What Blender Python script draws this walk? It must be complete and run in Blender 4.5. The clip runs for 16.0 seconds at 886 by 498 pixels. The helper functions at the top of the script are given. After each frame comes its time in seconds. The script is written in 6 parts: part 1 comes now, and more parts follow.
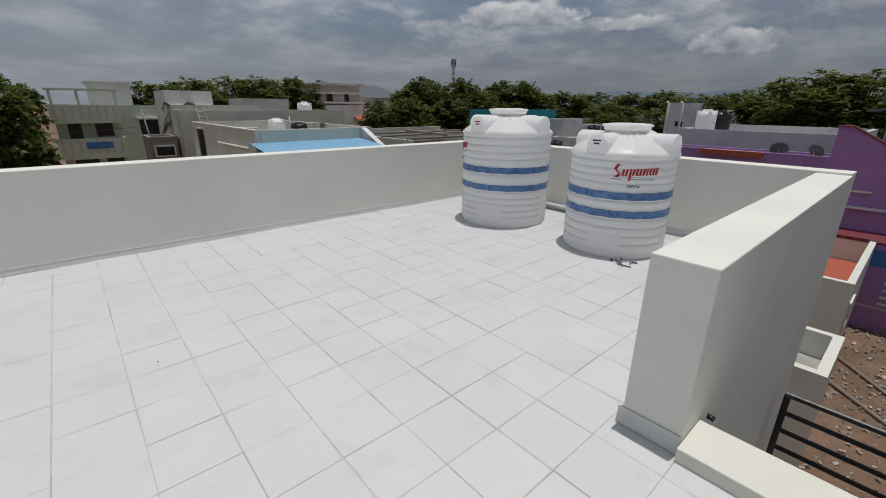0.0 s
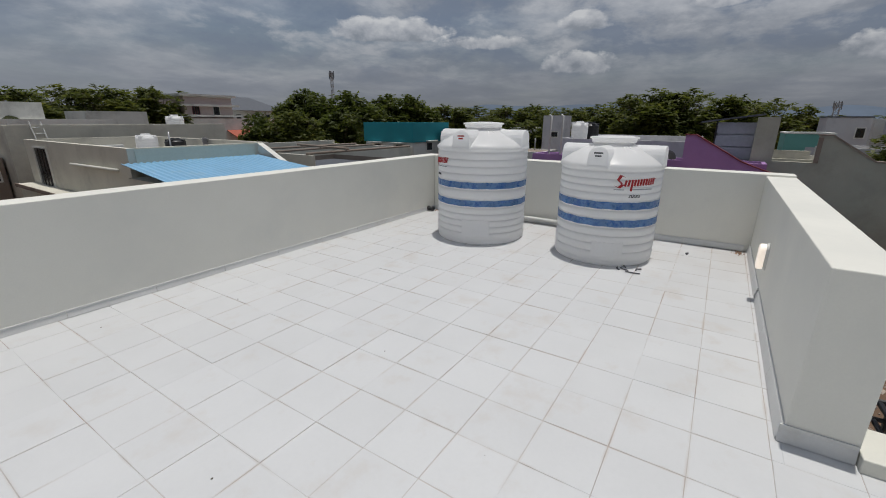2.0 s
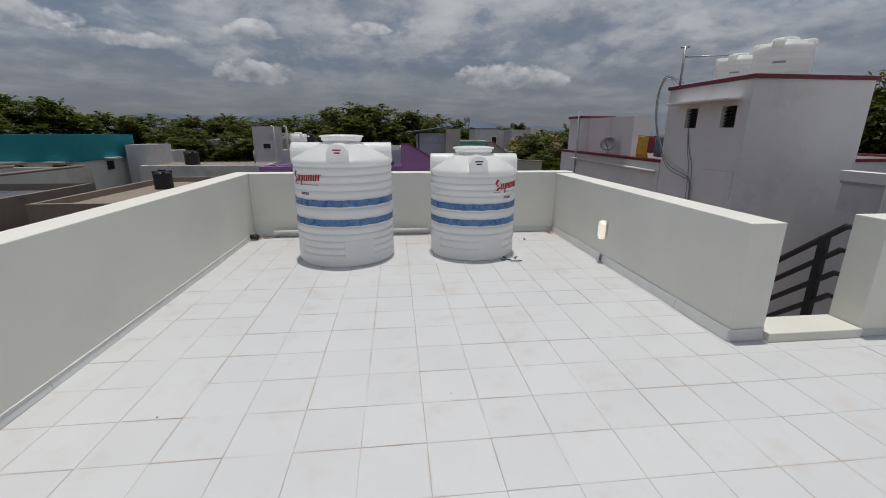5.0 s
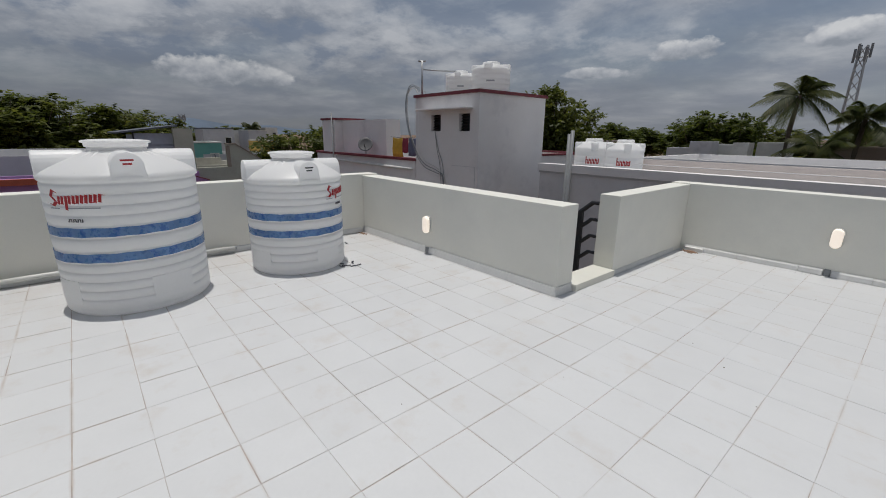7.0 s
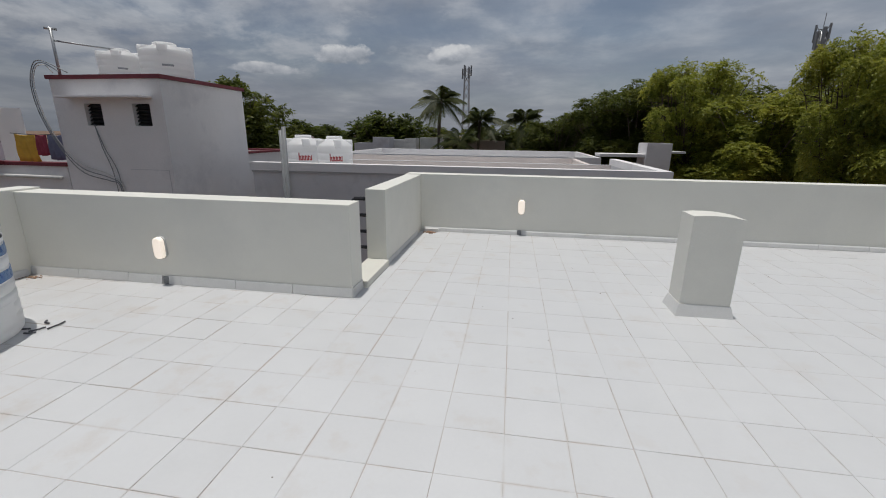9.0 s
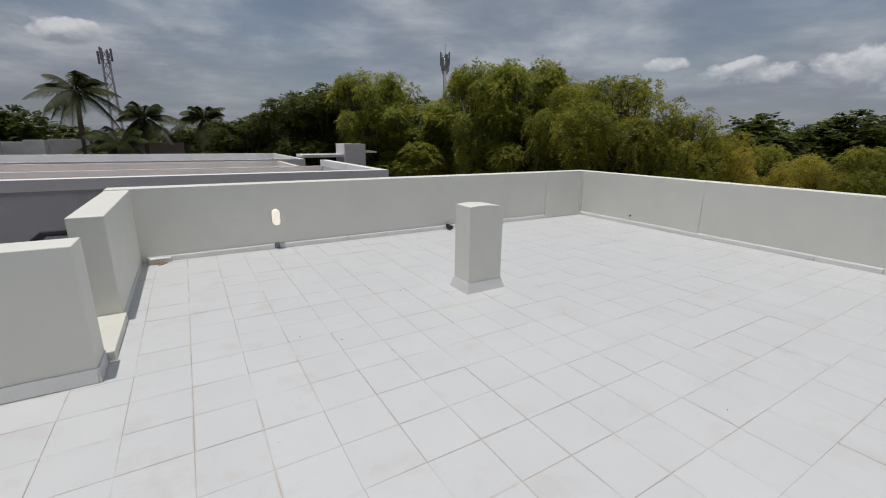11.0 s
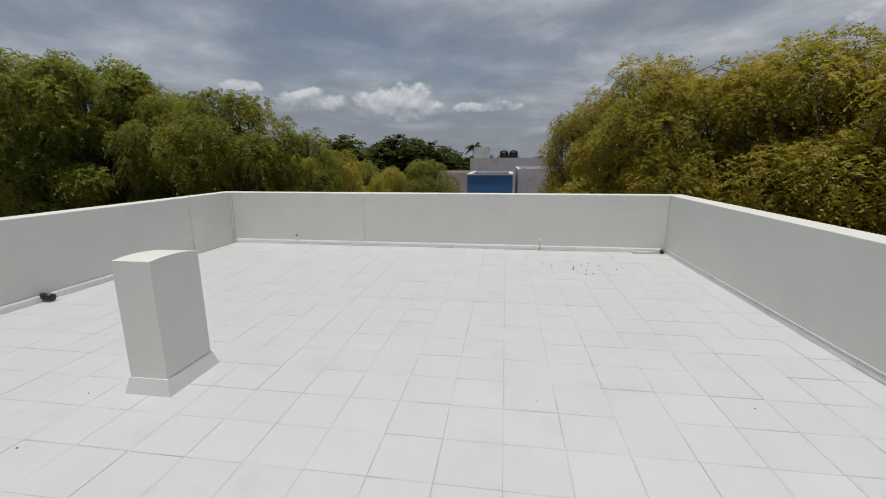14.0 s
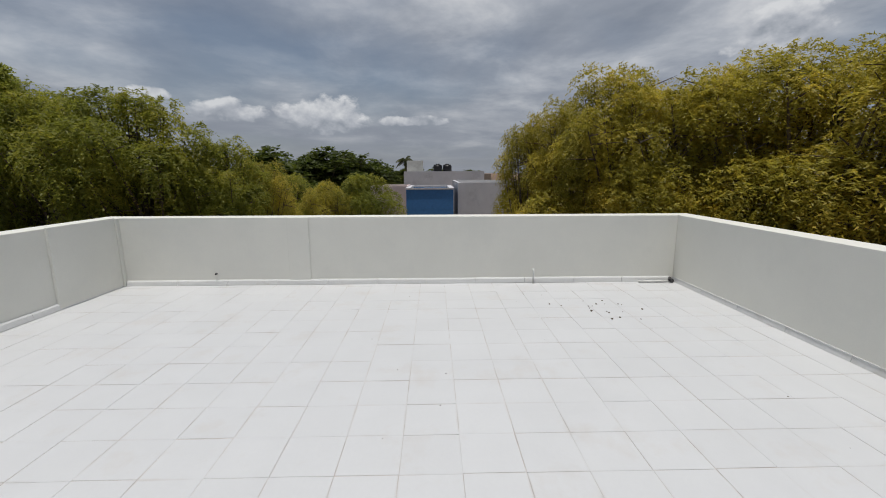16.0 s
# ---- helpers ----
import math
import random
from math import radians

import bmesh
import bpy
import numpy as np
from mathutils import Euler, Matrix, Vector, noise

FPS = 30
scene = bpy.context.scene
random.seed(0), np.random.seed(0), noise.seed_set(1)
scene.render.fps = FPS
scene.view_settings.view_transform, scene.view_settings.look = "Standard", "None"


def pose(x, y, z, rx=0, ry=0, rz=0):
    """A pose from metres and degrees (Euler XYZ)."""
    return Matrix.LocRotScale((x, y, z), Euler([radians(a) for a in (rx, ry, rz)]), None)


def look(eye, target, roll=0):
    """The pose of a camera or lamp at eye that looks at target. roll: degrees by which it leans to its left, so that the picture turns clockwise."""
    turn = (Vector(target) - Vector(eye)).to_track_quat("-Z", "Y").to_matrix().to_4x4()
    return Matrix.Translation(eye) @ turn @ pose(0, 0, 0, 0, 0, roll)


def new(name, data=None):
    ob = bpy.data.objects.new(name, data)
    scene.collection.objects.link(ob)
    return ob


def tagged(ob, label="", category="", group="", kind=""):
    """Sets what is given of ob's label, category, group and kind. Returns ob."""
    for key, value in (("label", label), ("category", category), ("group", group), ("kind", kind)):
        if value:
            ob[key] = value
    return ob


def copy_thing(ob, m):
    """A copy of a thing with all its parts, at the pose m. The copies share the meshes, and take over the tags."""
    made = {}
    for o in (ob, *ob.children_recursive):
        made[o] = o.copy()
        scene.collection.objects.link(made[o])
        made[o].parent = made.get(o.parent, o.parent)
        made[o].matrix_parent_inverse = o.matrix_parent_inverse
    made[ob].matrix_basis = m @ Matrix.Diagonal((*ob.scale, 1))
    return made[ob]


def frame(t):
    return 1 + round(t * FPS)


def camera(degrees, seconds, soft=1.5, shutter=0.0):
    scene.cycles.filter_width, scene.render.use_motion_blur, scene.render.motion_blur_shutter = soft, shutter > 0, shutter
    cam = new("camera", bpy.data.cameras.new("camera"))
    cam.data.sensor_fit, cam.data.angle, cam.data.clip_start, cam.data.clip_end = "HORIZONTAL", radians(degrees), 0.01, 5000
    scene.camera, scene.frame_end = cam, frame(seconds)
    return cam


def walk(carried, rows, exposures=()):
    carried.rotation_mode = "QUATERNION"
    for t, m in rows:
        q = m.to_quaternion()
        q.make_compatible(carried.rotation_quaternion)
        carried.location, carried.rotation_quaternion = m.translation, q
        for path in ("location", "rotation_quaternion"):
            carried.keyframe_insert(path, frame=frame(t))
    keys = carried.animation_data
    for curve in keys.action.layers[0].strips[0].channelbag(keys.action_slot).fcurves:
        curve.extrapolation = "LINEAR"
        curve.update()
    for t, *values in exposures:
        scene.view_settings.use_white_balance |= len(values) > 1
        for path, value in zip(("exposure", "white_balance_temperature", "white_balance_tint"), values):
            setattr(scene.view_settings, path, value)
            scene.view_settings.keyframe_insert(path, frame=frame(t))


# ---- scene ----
cam = camera(93.3, 16.0, soft=1.0)
PATH = [
    (0, (-0.097, 0.003, 1.398), (1.156, 1.421, 0.751), 0.5),
    (0.5, (-0.267, 0.232, 1.396), (1.045, 1.604, 0.768), 0.0),
    (1, (-0.399, 0.492, 1.394), (0.996, 1.788, 0.78), -0.3),
    (1.5, (-0.465, 0.777, 1.407), (1.028, 1.964, 0.804), 0.0),
    (2, (-0.581, 1.094, 1.403), (1.023, 2.132, 0.812), 0.3),
    (2.5, (-0.658, 1.435, 1.397), (1.053, 2.296, 0.82), 0.3),
    (3, (-0.753, 1.765, 1.394), (1.043, 2.442, 0.831), 0.3),
    (5.5, (-0.837, 3.209, 1.42), (1.031, 2.736, 0.883), 0.3),
    (6, (-0.767, 3.451, 1.429), (1.012, 2.71, 0.895), 0.4),
    (6.5, (-0.624, 3.627, 1.432), (1.021, 2.622, 0.903), 0.5),
    (7, (-0.481, 3.811, 1.445), (0.981, 2.553, 0.916), 0.6),
    (7.5, (-0.322, 3.926, 1.44), (0.908, 2.441, 0.911), 0.7),
    (8, (-0.131, 3.975, 1.448), (0.818, 2.296, 0.917), 0.9),
    (8.5, (0.059, 4.037, 1.445), (0.695, 2.216, 0.915), 0.9),
    (9, (0.234, 4.014, 1.437), (0.538, 2.11, 0.908), 0.7),
    (11.5, (1.083, 3.486, 1.446), (-0.191, 2.026, 0.952), 0.7),
    (12, (1.121, 3.321, 1.43), (-0.389, 2.099, 0.953), 0.5),
    (12.5, (1.152, 3.132, 1.429), (-0.541, 2.175, 0.961), 0.1),
    (13, (1.146, 2.935, 1.427), (-0.672, 2.239, 0.969), -0.1),
    (13.5, (1.018, 2.731, 1.414), (-0.875, 2.263, 0.972), -0.3),
    (14, (0.851, 2.502, 1.406), (-1.083, 2.216, 0.985), -0.3),
    (14.5, (0.613, 2.291, 1.396), (-1.341, 2.135, 1.0), -0.4),
    (15, (0.274, 2.115, 1.398), (-1.69, 2.049, 1.024), -0.6),
    (15.5, (-0.093, 1.884, 1.378), (-2.063, 1.895, 1.030), 0.1),
    (16, (-0.483, 1.782, 1.415), (-2.450, 1.826, 1.053), -0.2),
]
walk(cam, [(t, look(eye, target, roll)) for t, eye, target, roll in PATH], exposures=((0.0, 0.0), (13.0, 0.0), (15.0, 0.1), (16.0, 0.12)))

# ---- world, sun ----
SUN_AZ, SUN_EL = 97.0, 85.0      # compass degrees from +y towards +x, height


def build_world():
    w = bpy.data.worlds.new("sky")
    scene.world = w
    w.use_nodes = True
    nt = w.node_tree
    nt.nodes.clear()
    N, L = nt.nodes.new, nt.links.new

    def math_node(op, a, b=None, clamp=False):
        n = N("ShaderNodeMath")
        n.operation, n.use_clamp = op, clamp
        for i, v in enumerate((a, b)):
            if v is None:
                continue
            if isinstance(v, (int, float)):
                n.inputs[i].default_value = v
            else:
                L(v, n.inputs[i])
        return n.outputs[0]

    def ramp(fac, stops):
        n = N("ShaderNodeValToRGB")
        while len(n.color_ramp.elements) < len(stops):
            n.color_ramp.elements.new(0.5)
        for e, (p, c) in zip(n.color_ramp.elements, stops):
            e.position, e.color = p, (*c, 1) if len(c) == 3 else c
        L(fac, n.inputs[0])
        return n.outputs[0]

    def mix(fac, a, b):
        n = N("ShaderNodeMix")
        n.data_type = "RGBA"
        if isinstance(fac, (int, float)):
            n.inputs[0].default_value = fac
        else:
            L(fac, n.inputs[0])
        for sock, v in ((n.inputs[6], a), (n.inputs[7], b)):
            if isinstance(v, tuple):
                sock.default_value = (*v, 1)
            else:
                L(v, sock)
        return n.outputs[2]

    tex = N("ShaderNodeTexCoord")
    sep = N("ShaderNodeSeparateXYZ")
    L(tex.outputs["Generated"], sep.inputs[0])
    x, y, z = sep.outputs
    zz = math_node("ADD", math_node("MAXIMUM", z, 0.0), 0.14)
    comb = N("ShaderNodeCombineXYZ")
    L(math_node("DIVIDE", x, zz), comb.inputs[0])
    L(math_node("DIVIDE", y, zz), comb.inputs[1])

    def noise_tex(vec, scale, detail, rough, distort=0.0):
        n = N("ShaderNodeTexNoise")
        n.inputs["Scale"].default_value, n.inputs["Detail"].default_value = scale, detail
        n.inputs["Roughness"].default_value, n.inputs["Distortion"].default_value = rough, distort
        L(vec, n.inputs["Vector"])
        return n.outputs[0]

    sky = N("ShaderNodeTexSky")
    sky.sky_type, sky.sun_disc = "NISHITA", False
    sky.sun_elevation, sky.sun_rotation = radians(SUN_EL), radians(SUN_AZ)
    clear = N("ShaderNodeVectorMath")
    clear.operation = "SCALE"
    L(sky.outputs[0], clear.inputs[0])
    clear.inputs["Scale"].default_value = 0.055
    # broad soft cloud deck with lit and shaded parts
    deck = noise_tex(comb.outputs[0], 0.55, 6, 0.5, 0.2)
    shade = noise_tex(comb.outputs[0], 1.25, 9, 0.58, 0.2)
    cloud = ramp(shade, [(0.30, (0.19, 0.216, 0.265)), (0.47, (0.262, 0.288, 0.336)), (0.58, (0.365, 0.388, 0.43)), (0.72, (0.55, 0.56, 0.58))])
    cover = ramp(deck, [(0.34, (0.35, 0.35, 0.35)), (0.56, (0.97, 0.97, 0.97))])
    col = mix(cover, clear.outputs[0], cloud)
    # broken rows of heaped cloud with bluish gaps, thicker in the east
    zs = math_node("ADD", math_node("MAXIMUM", z, 0.0), 0.30)
    comb2 = N("ShaderNodeCombineXYZ")
    L(math_node("DIVIDE", x, zs), comb2.inputs[0])
    L(math_node("DIVIDE", y, zs), comb2.inputs[1])
    rows = noise_tex(comb2.outputs[0], 3.4, 9, 0.60, 0.15)
    weight = math_node("MULTIPLY", math_node("ADD", math_node("MULTIPLY", x, 0.7), 0.42, True), ramp(z, [(0.04, (0, 0, 0)), (0.14, (1, 1, 1)), (0.6, (0.5, 0.5, 0.5))]))
    col = mix(math_node("MULTIPLY", ramp(rows, [(0.40, (0.8, 0.8, 0.8)), (0.50, (0, 0, 0))]), weight), col, (0.155, 0.198, 0.275))
    col = mix(math_node("MULTIPLY", ramp(rows, [(0.52, (0, 0, 0)), (0.66, (0.85, 0.85, 0.85))]), weight), col, (0.47, 0.487, 0.52))
    # distant rain-grey band above the horizon
    low = ramp(z, [(0.0, (1, 1, 1)), (0.05, (0.8, 0.8, 0.8)), (0.20, (0.0, 0.0, 0.0))])
    col = mix(math_node("MULTIPLY", low, 0.8), col, (0.215, 0.233, 0.268))
    # heaped clouds low in the sky: lit heads over grey bases (bearing, height, half width, half height)
    mp = N("ShaderNodeMapping")
    mp.inputs["Scale"].default_value = (1.0, 1.0, 1.5)
    L(tex.outputs["Generated"], mp.inputs[0])
    mp2 = N("ShaderNodeMapping")
    mp2.inputs["Scale"].default_value = (1.0, 1.0, 1.5)
    mp2.inputs["Location"].default_value = (0.0, 0.0, 0.022)
    L(tex.outputs["Generated"], mp2.inputs[0])
    heap = noise_tex(mp.outputs[0], 13.0, 8, 0.56, 0.0)
    above = noise_tex(mp2.outputs[0], 13.0, 5, 0.5, 0.0)

    def dot(v):
        n = N("ShaderNodeVectorMath")
        n.operation = "DOT_PRODUCT"
        L(tex.outputs["Generated"], n.inputs[0])
        n.inputs[1].default_value = v
        return n.outputs["Value"]

    field, rise = None, None
    for az, zc, w, h in ((-122.9, 0.145, 0.045, 0.020), (-115.1, 0.117, 0.080, 0.030), (-103.9, 0.112, 0.100, 0.056), (-93.3, 0.112, 0.085, 0.016), (-51.5, 0.225, 0.090, 0.052),
                         (104.5, 0.108, 0.125, 0.038), (158.6, 0.152, 0.060, 0.028), (74.0, 0.110, 0.075, 0.030), (74.5, 0.187, 0.070, 0.024), (87.4, 0.206, 0.050, 0.017), (50.1, 0.175, 0.14, 0.030), (62.6, 0.155, 0.09, 0.020), (149.2, 0.124, 0.070, 0.014), (171.6, 0.163, 0.05, 0.032)):
        a = radians(az)
        u = math_node("DIVIDE", dot((math.cos(a), -math.sin(a), 0.0)), w)
        v = math_node("DIVIDE", math_node("SUBTRACT", z, zc), h)
        vv = math_node("MAXIMUM", v, math_node("MULTIPLY", v, -1.7))
        f = math_node("SUBTRACT", math_node("SUBTRACT", 1.0, math_node("MULTIPLY", u, u)), math_node("MULTIPLY", vv, vv))
        f = math_node("SUBTRACT", f, math_node("MULTIPLY", math_node("LESS_THAN", dot((math.sin(a), math.cos(a), 0.0)), 0.0), 9.0))
        f = math_node("MAXIMUM", f, -3.0)
        field = f if field is None else math_node("MAXIMUM", field, f)
        up = math_node("MULTIPLY", v, math_node("GREATER_THAN", f, -0.8))
        rise = up if rise is None else math_node("ADD", rise, up)
    puff = math_node("ADD", math_node("MULTIPLY", field, 0.52), math_node("MULTIPLY", math_node("SUBTRACT", heap, 0.49), 2.0))
    mask = ramp(math_node("MULTIPLY", puff, math_node("GREATER_THAN", field, -0.9)), [(0.03, (0, 0, 0)), (0.24, (1, 1, 1))])
    lit = math_node("ADD", math_node("MULTIPLY", math_node("SUBTRACT", heap, above), 2.6), math_node("ADD", math_node("MULTIPLY", rise, 0.50), 0.40), True)
    white = ramp(lit, [(0.05, (0.24, 0.265, 0.305)), (0.45, (0.38, 0.40, 0.44)), (0.95, (0.60, 0.61, 0.625))])
    col = mix(math_node("MULTIPLY", mask, 0.85), col, white)
    # heavier cloud towards the east
    vs = N("ShaderNodeVectorMath")
    vs.operation = "SCALE"
    L(col, vs.inputs[0])
    east = math_node("ADD", math_node("MULTIPLY", x, 0.9), 0.1, True)
    L(math_node("SUBTRACT", 1.02, math_node("MULTIPLY", east, math_node("ADD", math_node("MULTIPLY", low, 0.24), 0.11))), vs.inputs["Scale"])
    col = vs.outputs[0]
    bg = N("ShaderNodeBackground")
    L(col, bg.inputs[0])
    bg.inputs[1].default_value = 1.0
    out = N("ShaderNodeOutputWorld")
    L(bg.outputs[0], out.inputs[0])


build_world()
sun = new("sun", bpy.data.lights.new("sun", "SUN"))
sun.data.energy, sun.data.angle, sun.data.color = 2.6, radians(0.6), (1.0, 0.965, 0.91)
_v = Vector((math.sin(radians(SUN_AZ)) * math.cos(radians(SUN_EL)), math.cos(radians(SUN_AZ)) * math.cos(radians(SUN_EL)), math.sin(radians(SUN_EL))))
sun.matrix_world = look(_v * 60, (0, 0, 0))


# ---- materials ----
def material(name, color, rough=0.7, metal=0.0, var=0.12, scale=6.0, fine=60.0, bump=0.15, stain=None, stain_at=(0.55, 0.75), stain_scale=1.5,
             spec=0.5, by_object=0.0, coat=0.0, dist=0.01, translucent=0.0, island=0.0, east=None):
    """Painted or raw surface: colour varied at two scales, stains, fine relief. Sizes in metres through object-free coordinates."""
    m = bpy.data.materials.new(name)
    m.use_nodes = True
    nt = m.node_tree
    N, L = nt.nodes.new, nt.links.new
    p = nt.nodes["Principled BSDF"]
    geo = N("ShaderNodeNewGeometry")
    pos = geo.outputs["Position"]

    def nz(sc, det, ro=0.6):
        n = N("ShaderNodeTexNoise")
        n.inputs["Scale"].default_value, n.inputs["Detail"].default_value, n.inputs["Roughness"].default_value = sc, det, ro
        L(pos, n.inputs["Vector"])
        return n.outputs[0]

    def mr(v, a, b, c, d):
        n = N("ShaderNodeMapRange")
        n.inputs[1].default_value, n.inputs[2].default_value, n.inputs[3].default_value, n.inputs[4].default_value = a, b, c, d
        L(v, n.inputs[0])
        return n.outputs[0]

    def mul(a, b):
        n = N("ShaderNodeMath")
        n.operation = "MULTIPLY"
        L(a, n.inputs[0])
        if isinstance(b, (int, float)):
            n.inputs[1].default_value = b
        else:
            L(b, n.inputs[1])
        return n.outputs[0]

    big, small = nz(scale, 5), nz(fine, 4)
    f = mul(mr(big, 0.3, 0.7, 1 - var, 1 + var), mr(small, 0.3, 0.7, 1 - var * 0.5, 1 + var * 0.5))
    if by_object:
        oi = N("ShaderNodeObjectInfo")
        f = mul(f, mr(oi.outputs["Random"], 0, 1, 1 - by_object, 1 + by_object * 0.4))
    if island:
        f = mul(f, mr(geo.outputs["Random Per Island"], 0, 1, 1 - island, 1 + island))
    vm = N("ShaderNodeVectorMath")
    vm.operation = "SCALE"
    vm.inputs[0].default_value = color
    L(f, vm.inputs["Scale"])
    col = vm.outputs[0]
    if stain:
        st = nz(stain_scale, 7, 0.65)
        k = mr(st, stain_at[0], stain_at[1], 0, 1)
        if east:
            sp = N("ShaderNodeSeparateXYZ")
            L(pos, sp.inputs[0])
            k = mul(k, mr(sp.outputs[0], -1.5, 3.0, *east))
        mx = N("ShaderNodeMix")
        mx.data_type = "RGBA"
        L(k, mx.inputs[0])
        L(col, mx.inputs[6])
        mx.inputs[7].default_value = (*stain, 1)
        col = mx.outputs[2]
    L(col, p.inputs["Base Color"])
    L(mr(small, 0.3, 0.7, max(0.03, rough - 0.08), min(1, rough + 0.08)), p.inputs["Roughness"])
    p.inputs["Metallic"].default_value = metal
    p.inputs["Specular IOR Level"].default_value = spec
    p.inputs["Coat Weight"].default_value = coat
    if bump:
        b = N("ShaderNodeBump")
        b.inputs["Strength"].default_value, b.inputs["Distance"].default_value = bump, dist
        L(small, b.inputs["Height"])
        L(b.outputs[0], p.inputs["Normal"])
    if translucent:
        tr = N("ShaderNodeBsdfTranslucent")
        L(col, tr.inputs[0])
        mixer = N("ShaderNodeMixShader")
        mixer.inputs[0].default_value = translucent
        L(p.outputs[0], mixer.inputs[1])
        L(tr.outputs[0], mixer.inputs[2])
        L(mixer.outputs[0], nt.nodes["Material Output"].inputs[0])
    return m


M_TILE = material("white_roof_tile", (0.592, 0.598, 0.606), rough=0.42, var=0.025, scale=2.2, fine=45, bump=0.03, stain=(0.515, 0.475, 0.44), stain_at=(0.55, 0.85), stain_scale=2.6, by_object=0.03, island=0.012, east=(0.7, 1.15))
M_GROUT = material("grout", (0.355, 0.29, 0.25), rough=0.95, var=0.3, scale=3, fine=30, bump=0.1, stain=(0.58, 0.56, 0.55), stain_at=(0.36, 0.56), stain_scale=2.4, east=(1.0, 0.2))
M_PAINT = material("parapet_paint", (0.745, 0.735, 0.675), rough=0.62, var=0.03, scale=1.3, fine=90, bump=0.06, stain=(0.69, 0.685, 0.635), stain_at=(0.5, 0.75), stain_scale=1.1)
M_SKIRT = material("skirting_tile", (0.66, 0.66, 0.65), rough=0.55, var=0.05, scale=3, fine=60, bump=0.08, stain=(0.52, 0.49, 0.44), stain_at=(0.58, 0.8), stain_scale=4)
# concrete darkened in colour to stand in for the stairwell's shade
M_STAIR = material("shade_darkened_stair_concrete", (0.27, 0.26, 0.25), rough=0.9, var=0.12, scale=2, fine=40, bump=0.2)
M_CREAM = material("cream_pink_render", (0.70, 0.63, 0.59), rough=0.85, var=0.06, scale=0.8, fine=25, bump=0.2)
M_DARKBAND = material("dark_grey_band", (0.43, 0.43, 0.445), rough=0.85, var=0.12, scale=1.0, fine=25, bump=0.2)
M_SILL = material("cream_paint", (0.665, 0.655, 0.59), rough=0.6, var=0.04, scale=2, fine=80, bump=0.06)
M_TANK = material("tank_plastic", (0.975, 0.975, 0.975), rough=0.36, var=0.012, scale=2, fine=25, bump=0.03, spec=0.4, translucent=0.5)
M_BAND = material("blue_film_band", (0.10, 0.21, 0.42), rough=0.3, var=0.22, scale=7, fine=24, bump=0.1, stain=(0.045, 0.13, 0.36), stain_at=(0.52, 0.58), stain_scale=14)
M_RED = material("red_print", (0.42, 0.025, 0.03), rough=0.5, var=0.05, bump=0.0)
M_INK = material("dark_print", (0.06, 0.06, 0.07), rough=0.5, var=0.05, bump=0.0)
M_GREYINK = material("grey_print", (0.36, 0.37, 0.40), rough=0.5, var=0.05, bump=0.0)
M_BLACK = material("black_paint_and_opening_dark", (0.012, 0.012, 0.014), rough=0.4, var=0.2, bump=0.05)
M_PVC = material("pvc_pipe", (0.60, 0.60, 0.58), rough=0.45, var=0.08, bump=0.05)
M_GREYPVC = material("grey_pipe", (0.23, 0.24, 0.25), rough=0.5, var=0.1, bump=0.05)
M_DEBRIS = material("dry_dirt", (0.30, 0.19, 0.125), rough=1.0, var=0.4, scale=14, fine=90, bump=0.6)
M_STEEL = material("galvanised_steel", (0.42, 0.43, 0.44), rough=0.45, metal=0.7, var=0.12, bump=0.05)
M_GREYWALL = material("grey_render", (0.57, 0.565, 0.58), rough=0.85, var=0.07, scale=0.9, fine=30, bump=0.2, stain=(0.34, 0.34, 0.36), stain_at=(0.55, 0.85), stain_scale=0.8)
M_WHITEWALL = material("white_render", (0.75, 0.735, 0.735), rough=0.85, var=0.05, scale=0.8, fine=30, bump=0.2, stain=(0.52, 0.51, 0.53), stain_at=(0.55, 0.85), stain_scale=0.7)
M_WASH = material("off_white_render", (0.69, 0.685, 0.64), rough=0.85, var=0.08, scale=0.7, fine=25, bump=0.2, stain=(0.40, 0.39, 0.36), stain_at=(0.52, 0.8), stain_scale=0.6)
M_MINT = material("mint_render", (0.56, 0.62, 0.49), rough=0.85, var=0.08, scale=0.6, fine=20, bump=0.2, stain=(0.44, 0.47, 0.38), stain_at=(0.55, 0.85), stain_scale=0.5)
M_BEIGE = material("beige_render", (0.62, 0.595, 0.51), rough=0.85, var=0.09, scale=0.6, fine=20, bump=0.2, stain=(0.38, 0.36, 0.31), stain_at=(0.52, 0.8), stain_scale=0.5)
M_AQUA = material("pale_aqua_render", (0.60, 0.61, 0.52), rough=0.85, var=0.08, scale=0.8, fine=20, bump=0.2, stain=(0.48, 0.49, 0.42), stain_at=(0.55, 0.8), stain_scale=0.6)
M_PURPLE = material("purple_render", (0.36, 0.20, 0.43), rough=0.8, var=0.08, scale=0.7, fine=20, bump=0.2, stain=(0.28, 0.16, 0.34), stain_at=(0.55, 0.8), stain_scale=0.6)
M_OLIVE = material("olive_render", (0.38, 0.375, 0.31), rough=0.85, var=0.09, scale=0.6, fine=20, bump=0.2, stain=(0.28, 0.27, 0.22), stain_at=(0.52, 0.8), stain_scale=0.5)
M_TEAL = material("teal_render", (0.015, 0.24, 0.28), rough=0.8, var=0.08, scale=0.7, fine=20, bump=0.2)
M_PINK = material("pale_pink_render", (0.56, 0.46, 0.44), rough=0.85, var=0.07, scale=0.6, fine=20, bump=0.2)
M_YELLOW = material("yellow_render", (0.58, 0.38, 0.10), rough=0.85, var=0.08, scale=0.6, fine=20, bump=0.2)
